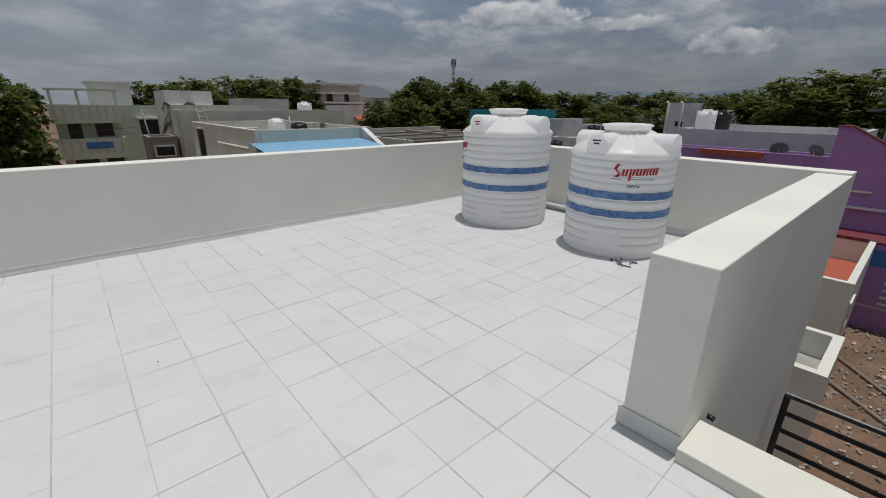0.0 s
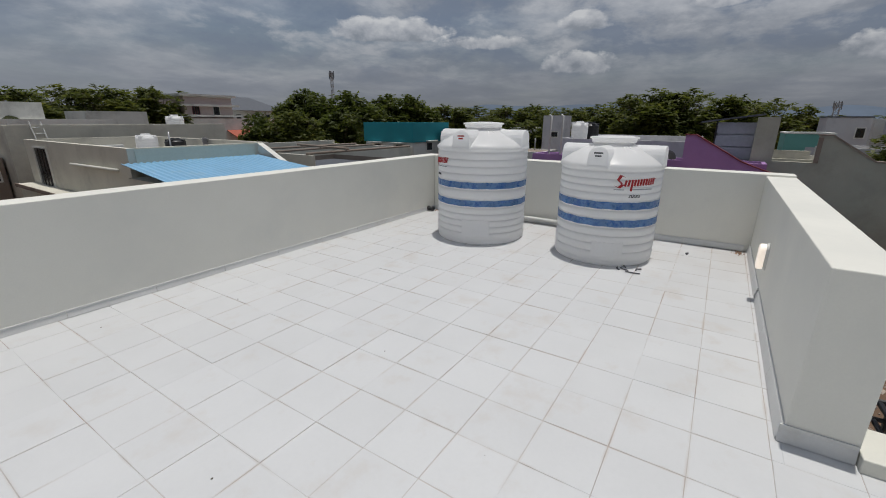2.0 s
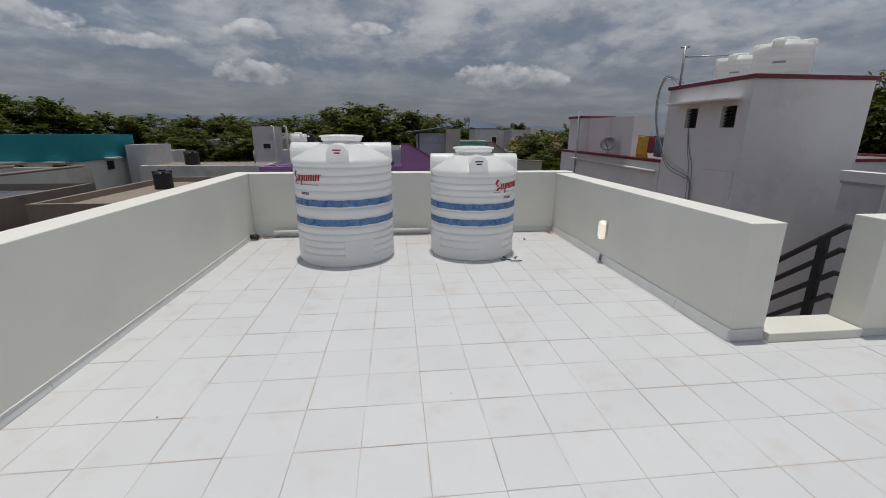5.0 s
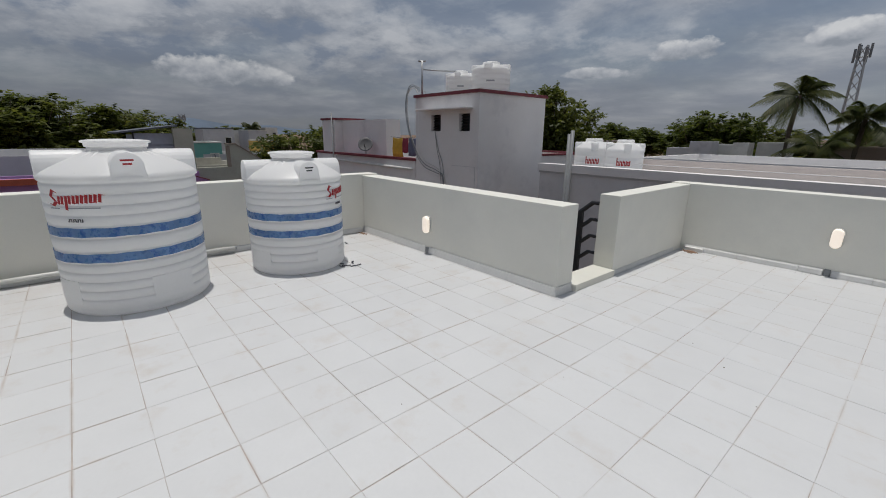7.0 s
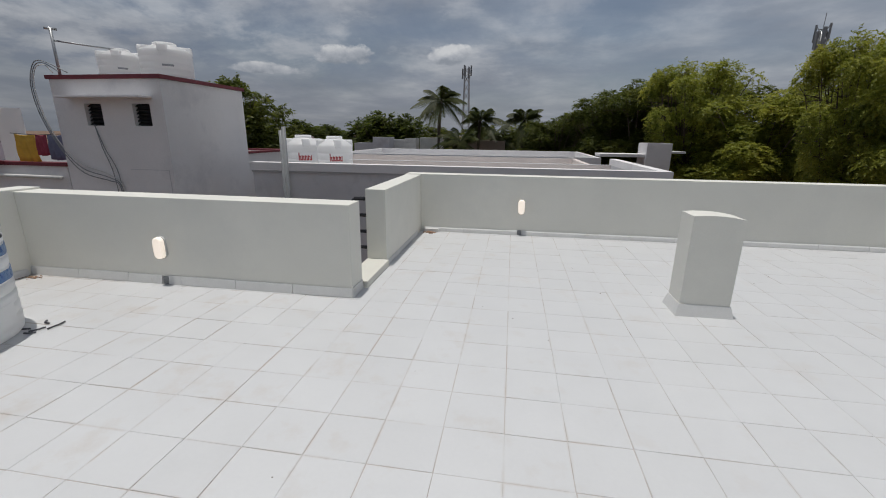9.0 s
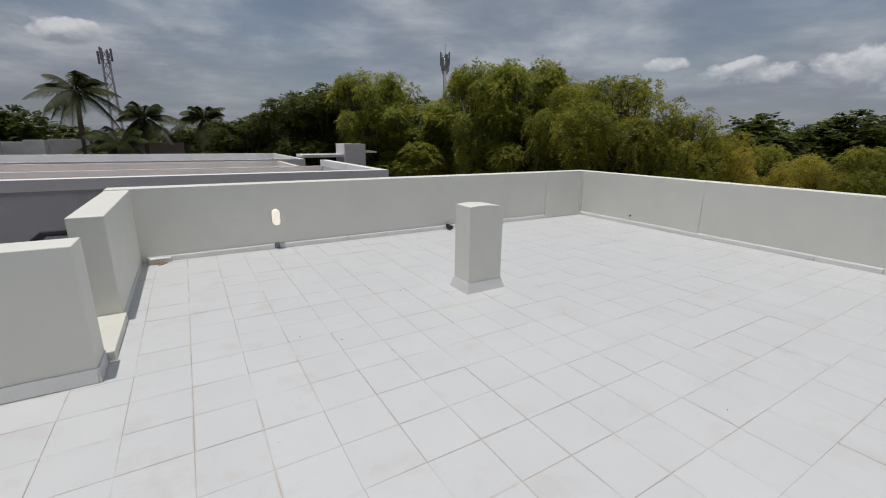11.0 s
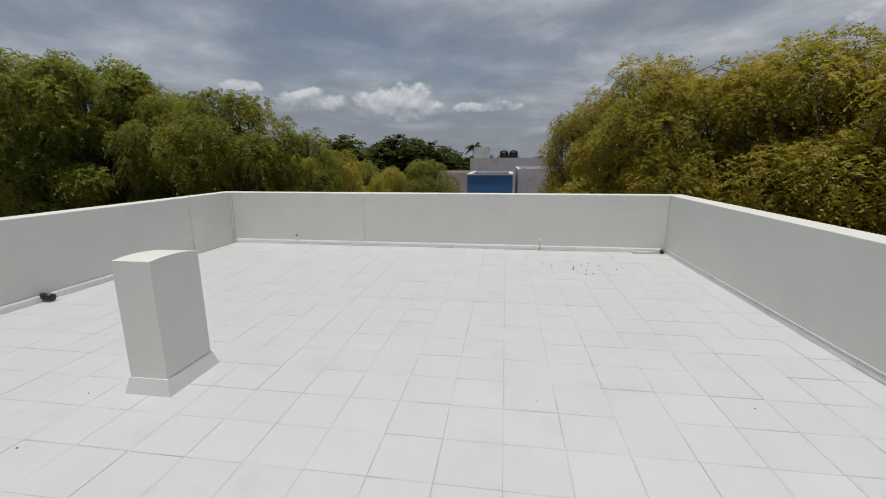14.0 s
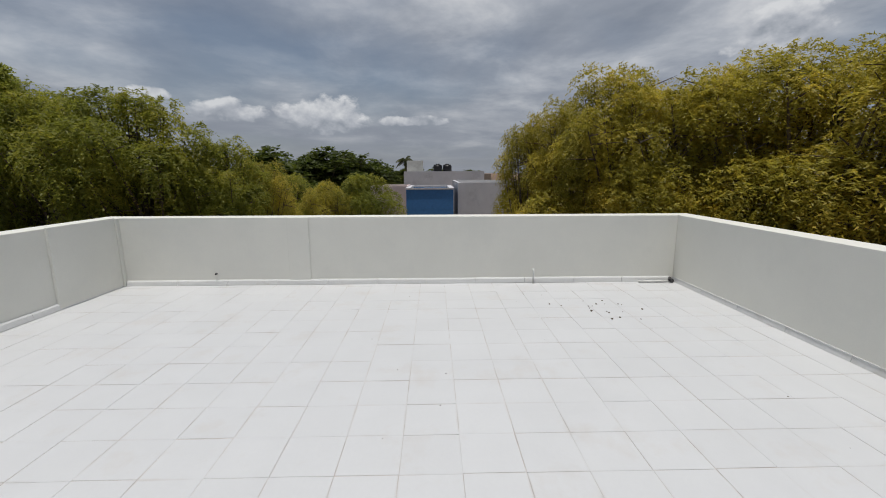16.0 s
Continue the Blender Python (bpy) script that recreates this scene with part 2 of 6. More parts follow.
M_BROWN = material("brown_concrete", (0.27, 0.22, 0.18), rough=0.9, var=0.15, scale=0.8, fine=20, bump=0.3, stain=(0.15, 0.12, 0.10), stain_at=(0.5, 0.75), stain_scale=0.8)
M_MAROON = material("maroon_paint", (0.17, 0.03, 0.04), rough=0.6, var=0.12, bump=0.1)
M_REDROOF = material("red_roof_sheet", (0.38, 0.09, 0.05), rough=0.7, var=0.15, bump=0.1)
M_BLUEROOF = material("blue_roof_sheet", (0.21, 0.42, 0.62), rough=0.45, var=0.08, scale=1.2, fine=12, bump=0.05, stain=(0.30, 0.44, 0.55), stain_at=(0.55, 0.8), stain_scale=1.0)
M_BLUEWALL = material("blue_sheet_wall", (0.05, 0.18, 0.42), rough=0.55, var=0.1, bump=0.1)
M_SLATE = material("dark_roof_tiles", (0.09, 0.10, 0.12), rough=0.7, var=0.15, bump=0.1)
M_GLASS = material("dark_window_pane", (0.012, 0.013, 0.015), rough=0.25, var=0.1, bump=0.0, spec=0.6)
M_ROOFDECK = material("roof_screed", (0.42, 0.41, 0.39), rough=0.95, var=0.12, scale=0.8, fine=25, bump=0.2, stain=(0.26, 0.25, 0.23), stain_at=(0.5, 0.75), stain_scale=0.6)
M_PALEDECK = material("pale_roof_tiles", (0.66, 0.65, 0.65), rough=0.8, var=0.08, scale=0.8, fine=20, bump=0.15, stain=(0.50, 0.48, 0.46), stain_at=(0.55, 0.8), stain_scale=0.6)
M_GROUND = material("bare_earth", (0.185, 0.115, 0.075), rough=1.0, var=0.25, scale=0.5, fine=8, bump=0.6, stain=(0.12, 0.085, 0.055), stain_at=(0.48, 0.62), stain_scale=0.35, dist=0.05)
M_RUBBLE = material("rubble", (0.33, 0.29, 0.25), rough=1.0, var=0.3, scale=3, fine=20, bump=0.4, island=0.4)
M_BARK = material("bark", (0.11, 0.085, 0.06), rough=0.95, var=0.25, scale=8, fine=40, bump=0.5)
M_SHEETGREY = material("grey_wall_sheet", (0.33, 0.36, 0.41), rough=0.5, var=0.08, bump=0.1)
M_CLOTHY = material("yellow_cloth", (0.62, 0.36, 0.05), rough=0.9, var=0.12, bump=0.2)
M_CLOTHR = material("red_cloth", (0.30, 0.05, 0.08), rough=0.9, var=0.15, bump=0.2)
M_CLOTHB = material("blue_cloth", (0.16, 0.17, 0.25), rough=0.9, var=0.15, bump=0.2)
M_DISH = material("dish_mesh", (0.10, 0.10, 0.105), rough=0.7, var=0.15, scale=5, fine=120, bump=0.1)
M_SEA = material("sea_green_render", (0.17, 0.42, 0.37), rough=0.8, var=0.08, scale=0.7, fine=20, bump=0.2)
# blue of the distance haze is put into the hills' base colour
M_HILL = material("haze_tinted_hill", (0.085, 0.115, 0.16), rough=1.0, var=0.15, scale=0.004, fine=0.03, bump=0.0)


def leaf_material(name, a, b, c):
    m = bpy.data.materials.new(name)
    m.use_nodes = True
    nt = m.node_tree
    N, L = nt.nodes.new, nt.links.new
    p = nt.nodes["Principled BSDF"]
    geo = N("ShaderNodeNewGeometry")
    rp = N("ShaderNodeValToRGB")
    rp.color_ramp.elements.new(0.5)
    for e, (q, col) in zip(rp.color_ramp.elements, ((0.0, a), (0.6, b), (1.0, c))):
        e.position, e.color = q, (*col, 1)
    n = N("ShaderNodeTexNoise")
    n.inputs["Scale"].default_value, n.inputs["Detail"].default_value = 0.9, 3
    L(geo.outputs["Position"], n.inputs["Vector"])
    ad = N("ShaderNodeMath")
    ad.operation = "MULTIPLY_ADD"
    L(n.outputs[0], ad.inputs[0])
    ad.inputs[1].default_value = 1.5
    ml = N("ShaderNodeMath")
    ml.operation = "MULTIPLY_ADD"
    L(geo.outputs["Random Per Island"], ml.inputs[0])
    ml.inputs[1].default_value, ml.inputs[2].default_value = 0.55, -0.55
    L(ml.outputs[0], ad.inputs[2])
    L(ad.outputs[0], rp.inputs[0])
    L(rp.outputs[0], p.inputs["Base Color"])
    p.inputs["Roughness"].default_value = 0.55
    tr = N("ShaderNodeBsdfTranslucent")
    L(rp.outputs[0], tr.inputs[0])
    mx = N("ShaderNodeMixShader")
    mx.inputs[0].default_value = 0.55
    L(p.outputs[0], mx.inputs[1])
    L(tr.outputs[0], mx.inputs[2])
    L(mx.outputs[0], nt.nodes["Material Output"].inputs[0])
    return m


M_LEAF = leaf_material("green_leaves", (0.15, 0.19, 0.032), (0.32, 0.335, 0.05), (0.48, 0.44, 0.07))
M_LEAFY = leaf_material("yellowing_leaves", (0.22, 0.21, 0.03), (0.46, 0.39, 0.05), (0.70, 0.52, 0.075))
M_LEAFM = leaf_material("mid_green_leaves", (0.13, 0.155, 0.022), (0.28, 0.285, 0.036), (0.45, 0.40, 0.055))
M_LEAFF = leaf_material("far_green_leaves", (0.055, 0.076, 0.013), (0.112, 0.132, 0.021), (0.18, 0.183, 0.032))
M_LEAFD = leaf_material("dark_leaves", (0.047, 0.07, 0.011), (0.092, 0.118, 0.017), (0.15, 0.165, 0.025))
M_PALM = leaf_material("palm_leaves", (0.035, 0.05, 0.014), (0.07, 0.085, 0.024), (0.15, 0.145, 0.05))


def lamp_glow():
    m = bpy.data.materials.new("lit_lamp_diffuser")
    m.use_nodes = True
    p = m.node_tree.nodes["Principled BSDF"]
    p.inputs["Base Color"].default_value = (0.85, 0.82, 0.78, 1)
    p.inputs["Roughness"].default_value = 0.4
    p.inputs["Emission Color"].default_value = (1.0, 0.83, 0.66, 1)
    p.inputs["Emission Strength"].default_value = 0.55
    return m


M_LAMP = lamp_glow()


# ---- building blocks ----
def box(bm, x0, y0, z0, x1, y1, z1, bevel=0.0):
    ret = bmesh.ops.create_cube(bm, size=1.0, matrix=Matrix.Translation(((x0 + x1) / 2, (y0 + y1) / 2, (z0 + z1) / 2)) @ Matrix.Diagonal((abs(x1 - x0), abs(y1 - y0), abs(z1 - z0), 1)))
    if bevel:
        es = list({e for v in ret["verts"] for e in v.link_edges})
        bmesh.ops.bevel(bm, geom=es, offset=bevel, segments=2, profile=0.5, affect="EDGES")
    return ret["verts"]


def boxes(*rows, bevel=0.0):
    bm = bmesh.new()
    for r in rows:
        box(bm, *r, bevel=bevel)
    return bm


def prism(bm, pts, lo, hi, axis="y"):
    """Solid with the outline pts, drawn in the two other axes, between lo and hi along the axis."""
    def at(p, v):
        a, b = p
        return {"x": (v, a, b), "y": (a, v, b), "z": (a, b, v)}[axis]
    a = [bm.verts.new(at(p, lo)) for p in pts]
    b = [bm.verts.new(at(p, hi)) for p in pts]
    bm.faces.new(a), bm.faces.new(b[::-1])
    n = len(pts)
    for i in range(n):
        bm.faces.new((a[i], b[i], b[(i + 1) % n], a[(i + 1) % n]))
    bmesh.ops.recalc_face_normals(bm, faces=bm.faces[:])
    return bm


def tube(bm, pts, r, n=8, cap=True):
    rings = []
    pts = [Vector(p) for p in pts]
    rr = r if isinstance(r, (list, tuple)) else [r] * len(pts)
    for i, p in enumerate(pts):
        d = (pts[min(i + 1, len(pts) - 1)] - pts[max(i - 1, 0)]).normalized()
        u = d.cross(Vector((0, 0, 1)))
        u = u.normalized() if u.length > 1e-3 else Vector((1, 0, 0))
        v = d.cross(u).normalized()
        rings.append([bm.verts.new(p + (u * math.cos(2 * math.pi * k / n) + v * math.sin(2 * math.pi * k / n)) * rr[i]) for k in range(n)])
    for a, b in zip(rings, rings[1:]):
        for k in range(n):
            bm.faces.new((a[k], a[(k + 1) % n], b[(k + 1) % n], b[k]))
    if cap:
        bm.faces.new(rings[0][::-1]), bm.faces.new(rings[-1])
    bmesh.ops.recalc_face_normals(bm, faces=bm.faces[:])
    return bm


def lathe(bm, profile, n=48):
    rings = []
    for r, z in profile:
        if r < 1e-4:
            rings.append([bm.verts.new((0, 0, z))])
        else:
            rings.append([bm.verts.new((r * math.cos(2 * math.pi * k / n), r * math.sin(2 * math.pi * k / n), z)) for k in range(n)])
    for a, b in zip(rings, rings[1:]):
        for k in range(n):
            k2 = (k + 1) % n
            if len(a) == 1:
                bm.faces.new((a[0], b[k], b[k2]))
            elif len(b) == 1:
                bm.faces.new((a[k], a[k2], b[0]))
            else:
                bm.faces.new((a[k], a[k2], b[k2], b[k]))
    bmesh.ops.recalc_face_normals(bm, faces=bm.faces[:])
    return bm


def mesh_of(name, bm, mat, smooth=False):
    me = bpy.data.meshes.new(name)
    if smooth:
        for f in bm.faces:
            f.smooth = True
    bm.to_mesh(me)
    bm.free()
    me.materials.append(mat)
    return me


def solid(name, bm, mat, smooth=False, **tags):
    return tagged(new(name, mesh_of(name, bm, mat, smooth)), **tags)


def part(name, bm, mat, parent, label="", smooth=False):
    ob = new(name, mesh_of(name, bm, mat, smooth))
    ob.parent = parent
    if label:
        ob["label"] = label
    return ob


def piece(name, me, parent, m):
    ob = new(name, me)
    ob.parent = parent
    ob.matrix_basis = m
    return ob


def thing(name, m, label, category, group="", kind=""):
    ob = new(name)
    ob.empty_display_size = 0.1
    ob.matrix_basis = m
    return tagged(ob, label, category, group, kind)


# ---- the terrace ----
GROUND_Z = -6.8
H = 0.865                                    # parapet height
XW, XE, YS, YN = -5.74, 5.05, -2.17, 4.91    # inner faces
T = 0.24
P1S, P1N, P1W = 0.390, 0.645, 1.592           # wall beside the stairwell
P2W, P2E, P2N = 1.57, 1.80, -0.35            # short wall beside the gate
PITCH, TX, TY = 0.306, -1.33, 2.831          # tile grid


def parapet(name, rows, bevel=0.006):
    return solid(name, boxes(*rows, bevel=bevel), M_PAINT, kind="structure", label="off-white painted parapet wall with a flat sunlit top", category="wall")


parapet("wall_north", [(XW - T, YN, -0.17, XE + T, YN + T, H)])
parapet("wall_east", [(XE, P1S, -0.17, XE + T, YN - 0.001, H)])
west = parapet("wall_west", [(XW - T, YS - T, -0.17, XW, YN - 0.001, H)])
part("pilaster", boxes((XW - 0.001, -0.06, 0.0, XW + 0.014, 0.21, H - 0.004), (XW - 0.001, YS, 0.0, XW + 0.05, YS + 0.05, H - 0.004), bevel=0.003), M_PAINT, west)
south = parapet("wall_south", [(XW, YS - T, -0.17, P2E, YS, H)])
part("pilaster", boxes((XW + 0.051, YS - 0.001, 0.0, -4.78, YS + 0.03, H + 0.006), bevel=0.003), M_PAINT, south)
parapet("wall_stair_north", [(P1W, P1S, -0.17, XE - 0.001, P1N, H - 0.02)])
parapet("wall_stair_west", [(P2W, YS + 0.001, -0.17, P2E, P2N, H - 0.012)])

# the house under the terrace and its deck
solid("house_body", boxes((XW - T, P1S, GROUND_Z, XE + T, YN + T, -0.174), (XW - T, YS - T, GROUND_Z, P2E, P1S - 0.001, -0.174)), M_PAINT, kind="structure", label="off-white painted outer walls of the house", category="wall")
floor = solid("floor", boxes((XW, P1N, -0.168, XE, YN, -0.0024), (XW, YS, -0.168, 1.541, P1N, -0.0024), (1.541, YS, -0.168, P2W - 0.001, P2N, -0.0024), (1.541, P1S, -0.168, P2W - 0.001, P1N, -0.0024), (P2W - 0.001, P1S, -0.168, P1W - 0.001, P1N, -0.0024)), M_GROUT, kind="structure", label="terrace deck of white square roof tiles with brownish joints", category="floor")
sill = solid("gate_sill", boxes((1.542, P2N + 0.002, -0.168, 1.80, P1S - 0.002, 0.068), bevel=0.006), M_SILL, kind="structure", label="cream painted raised sill at the gate opening", category="sill")


def skirting():
    """Sloped skirting pieces along each wall's foot, with open joints."""
    base = tagged(new("baseboard"), "pale grey sloped skirting along the foot of the parapets", "skirting", kind="structure")
    rnd = random.Random(4)
    cache = {}

    def run(p, q, inward, gaps=(), hgt=0.066, out=0.032, top=0.010):
        p, q = Vector(p), Vector(q)
        d = q - p
        n = max(1, round(d.length / 0.61))
        step = d.length / n
        u = d.normalized()
        spans = []
        for i in range(n):
            a, b = i * step + 0.002, (i + 1) * step - 0.002
            for g in gaps:
                if a < g < b:
                    spans.append((a, g - 0.036))
                    a = g + 0.036
            spans.append((a, b))
        for a, b in spans:
            ln = round(b - a, 3)
            if ln < 0.02:
                continue
            key = (ln, hgt, out)
            if key not in cache:
                bm = bmesh.new()
                prism(bm, [(0, 0), (out, 0), (out - 0.010, hgt * 0.75), (top, hgt), (0, hgt)], 0, ln, "y")
                cache[key] = mesh_of("skirting_piece", bm, M_SKIRT)
            o = p + u * a
            ang = math.degrees(math.atan2(u.y, u.x)) - 90
            m = pose(o.x, o.y, 0.001 + rnd.uniform(0, 0.004), 0, 0, ang)
            # local +x of the profile must point inward
            if (m.to_3x3() @ Vector((1, 0, 0))).dot(Vector((*inward, 0))) < 0:
                e = p + u * b
                m = pose(e.x, e.y, m.translation.z, 0, 0, ang + 180)
            piece("skirting_piece", cache[key], base, m)

    run((XW, YN), (XE, YN), (0, -1), hgt=0.058, out=0.014, top=0.008)
    run((XE, P1N + 0.053), (XE, YN - 0.053), (-1, 0))
    run((XW, YS + 0.053), (XW, YN - 0.053), (1, 0))
    run((XW + 0.06, YS), (P2W - 0.053, YS), (0, 1), gaps=(5.755,))
    run((P1W, P1N), (XE, P1N), (0, 1), gaps=(1.898,), hgt=0.085, out=0.024, top=0.010)
    run((P1W, P1S + 0.002), (P1W, P1N + 0.022), (-1, 0), hgt=0.088, out=0.014, top=0.009)
    run((P2W, YS + 0.25), (P2W, P2N), (-1, 0), hgt=0.05, out=0.012, top=0.006)


skirting()


def wall_lamp(x, y, z, ang, label):
    """Capsule bulkhead lamp: +y is out of the wall before the turn."""
    t = thing("wall_lamp", pose(x, y, z, 0, 0, ang), label, "lamp", "parapet lamps")

    def capsule(w, h, y0, y1, soft):
        bm = bmesh.new()
        pts = []
        r = w / 2
        for k in range(25):
            a = math.pi * k / 12
            cy = (h / 2 - r) if a <= math.pi else -(h / 2 - r)
            pts.append((r * math.cos(a), cy + r * math.sin(a)))
        prism(bm, pts, y0, y1, "y")
        es = [e for e in bm.edges if abs(e.verts[0].co.y - y1) < 1e-5 and abs(e.verts[1].co.y - y1) < 1e-5]
        if soft:
            bmesh.ops.bevel(bm, geom=es, offset=soft, segments=4, profile=0.6, affect="EDGES")
        return bm
    part("back_plate", capsule(0.108, 0.225, 0.0, 0.022, 0.004), M_PVC, t, "pale grey plastic back plate")
    part("diffuser", capsule(0.096, 0.208, 0.022, 0.066, 0.02), M_LAMP, t, "warm white lit capsule diffuser", smooth=False)
    return t


wall_lamp(3.48, P1N, 0.37, 0, "capsule bulkhead lamp glowing warm white on the parapet")
wall_lamp(0.065, YS, 0.425, 0, "capsule bulkhead lamp glowing warm white on the parapet")
for gx, gy in ((3.49, P1N), (0.075, YS)):
    solid("conduit_stub", boxes((gx - 0.03, gy, 0.0, gx + 0.03, gy + 0.014, 0.075), bevel=0.004), M_GREYPVC, label="dark grey conduit stub under the wall lamp", category="conduit")


def vent_pillar():
    t = thing("vent_pillar", pose(-1.398, 0.37, 0), "off-white painted square pillar with flared foot on the tiles", "pillar")
    bm = bmesh.new()
    hx, hy = 0.193, 0.125
    box(bm, -hx, -hy, 0.0, hx, hy, 0.825)
    for v in bm.verts:
        if v.co.z > 0.5:
            v.co.z += 0.012 * (1 if v.co.x > 0 else -0.4)
    bmesh.ops.subdivide_edges(bm, edges=[e for e in bm.edges if abs(e.verts[0].co.x - e.verts[1].co.x) > 0.2], cuts=4)
    for v in bm.verts:
        if v.co.z > 0.5:
            v.co.z += 0.016 * (1 - (v.co.x / hx) ** 2)
    part("shaft", bm, M_PAINT, t)
    bm = bmesh.new()
    lo = [(-hx - 0.032, -hy - 0.032), (hx + 0.032, -hy - 0.032), (hx + 0.032, hy + 0.032), (-hx - 0.032, hy + 0.032)]
    hi = [(-hx - 0.006, -hy - 0.006), (hx + 0.006, -hy - 0.006), (hx + 0.006, hy + 0.006), (-hx - 0.006, hy + 0.006)]
    a = [bm.verts.new((*p, 0.0)) for p in lo]
    b = [bm.verts.new((*p, 0.10)) for p in hi]
    bm.faces.new(a[::-1]), bm.faces.new(b)
    for i in range(4):
        bm.faces.new((a[i], a[(i + 1) % 4], b[(i + 1) % 4], b[i]))
    part("foot", bm, M_SKIRT, t, "grey sloped cement foot")


vent_pillar()


# ---- water tanks ----
def wrap(bm, r, az0, az1, z0, z1, thick=0.002, n=24, wave=0.0):
    """A thin curved patch on a cylinder of radius r."""
    ring = []
    for i in range(n + 1):
        a = az0 + (az1 - az0) * i / n
        dz = wave * math.sin(i * 1.7)
        ring.append([bm.verts.new((rr * math.cos(a), rr * math.sin(a), z + dz)) for rr, z in ((r, z0), (r + thick, z0), (r + thick, z1), (r, z1))])
    for a, b in zip(ring, ring[1:]):
        for k in range(4):
            bm.faces.new((a[k], b[k], b[(k + 1) % 4], a[(k + 1) % 4]))
    full = abs(abs(az1 - az0) - 2 * math.pi) < 1e-6
    if not full:
        bm.faces.new(ring[0][::-1]), bm.faces.new(ring[-1])
    bmesh.ops.recalc_face_normals(bm, faces=bm.faces[:])


def water_tank(x, y, z, R, shoulder, lid_z, lid_r, bands, logo_az, logo_z, lug_az, label, small=False, group=""):
    t = thing("water_tank", pose(x, y, z), label, "water tank", group)
    prof = [(0, 0.0), (R - 0.02, 0.0), (R - 0.004, 0.02), (R, 0.045)]
    # swelling rings parted by narrow grooves, flat seats for the film bands
    edges = [0.062]
    for b0, b1 in sorted(bands):
        edges += [b0 - 0.014, b1 + 0.014]
    edges.append(shoulder - 0.062)
    for k, (lo, hi) in enumerate(zip(edges, edges[1:])):
        if k % 2:
            prof += [(R - 0.003, lo + 0.004), (R - 0.003, hi - 0.004)]
            continue
        n = max(1, round((hi - lo) / 0.077))
        for q in range(n):
            z0, z1 = lo + (hi - lo) * q / n, lo + (hi - lo) * (q + 1) / n
            prof += [(R - 0.008, z0 + 0.002), (R - 0.001, z0 + 0.008), (R + 0.0025, (z0 + z1) / 2 + 0.012), (R + 0.001, z1 - 0.007), (R - 0.008, z1 - 0.002)]
    prof += [(R + 0.003, shoulder - 0.05), (R + 0.012, shoulder - 0.035), (R + 0.014, shoulder - 0.012), (R - 0.012, shoulder + 0.012)]
    neck = lid_z - 0.085
    dr = lid_r + 0.015
    for k in range(1, 6):
        f = k / 5
        prof.append((R - 0.012 + (dr - R + 0.012) * f, shoulder + 0.012 + (neck - shoulder - 0.012) * (f ** 0.85)))
    prof += [(lid_r - 0.012, neck + 0.004), (lid_r - 0.012, neck + 0.03), (0, neck + 0.03)]
    body = part("body", lathe(bmesh.new(), prof, 56), M_TANK, t, smooth=True)
    # shallow rectangular pads moulded on the lower wall
    for k in range(4):
        a = lug_az + radians(20 + 90 * k)
        bm = bmesh.new()
        wrap(bm, R - 0.006, a - 0.3, a + 0.3, 0.10, max(0.2, bands[-1][0] - 0.16), 0.0085, 8)
        part("moulded_panel", bm, M_TANK, t)
    # lugs on the shoulder
    for k in range(4):
        a = lug_az + k * math.pi / 2
        bm = bmesh.new()
        w, hgt = R * 0.205, (neck - shoulder) * 0.95 + 0.02
        pts = [(w * 1.12, shoulder - 0.045)]
        for i in range(13):
            q = math.pi * i / 12
            pts.append((w * math.cos(q), shoulder + hgt * 0.25 + hgt * 0.75 * math.sin(q) ** 0.8 if 0 < i < 12 else shoulder + hgt * 0.2))
        pts.append((-w * 1.12, shoulder - 0.045))
        prism(bm, pts, lid_r * 0.95, R + 0.006, "x")
        es = [e for e in bm.edges if e.verts[0].co.x > R and e.verts[1].co.x > R]
        bmesh.ops.bevel(bm, geom=es, offset=0.014, segments=3, profile=0.6, affect="EDGES")
        bmesh.ops.rotate(bm, verts=bm.verts[:], cent=(0, 0, 0), matrix=Matrix.Rotation(a, 3, "Z"))
        lug = part("lug", bm, M_TANK, t, smooth=False)
        bm = bmesh.new()
        if k % 2 == 0:
            for j, (wd, zq) in enumerate(((0.085, 0.63), (0.06, 0.47))):
                box(bm, R + 0.0065, -wd / 2, shoulder + hgt * zq - 0.007, R + 0.0085, wd / 2, shoulder + hgt * zq + 0.007)
            bmesh.ops.rotate(bm, verts=bm.verts[:], cent=(0, 0, 0), matrix=Matrix.Rotation(a, 3, "Z"))
            part("print", bm, M_RED if (logo_az < 2.6 and k == 0) else M_INK, lug)
        else:
            bm.free()
    # ribs of the dome between the lugs
    for k in range(8):
        if k % 2 == 0:
            continue
        a = lug_az + k * math.pi / 4
        bm = bmesh.new()
        c, s = math.cos(a), math.sin(a)
        for off in (-0.045, 0.045):
            tube(bm, [((lid_r + 0.01) * c - off * 0.6 * s, (lid_r + 0.01) * s + off * 0.6 * c, neck - 0.008), ((R - 0.03) * c - off * 1.5 * s, (R - 0.03) * s + off * 1.5 * c, shoulder + 0.008)], [0.016, 0.012], 8)
        part("dome_rib", bm, M_TANK, t, smooth=True)
    # lid
    lid = [(0, neck + 0.031), (lid_r, neck + 0.031), (lid_r + 0.004, neck + 0.05), (lid_r + 0.004, lid_z - 0.022), (lid_r + 0.022, lid_z - 0.02), (lid_r + 0.024, lid_z - 0.006), (lid_r + 0.012, lid_z), (lid_r * 0.7, lid_z + 0.008), (0, lid_z + 0.012)]
    part("lid", lathe(bmesh.new(), lid, 40), M_TANK, t, "white screw lid", smooth=True)
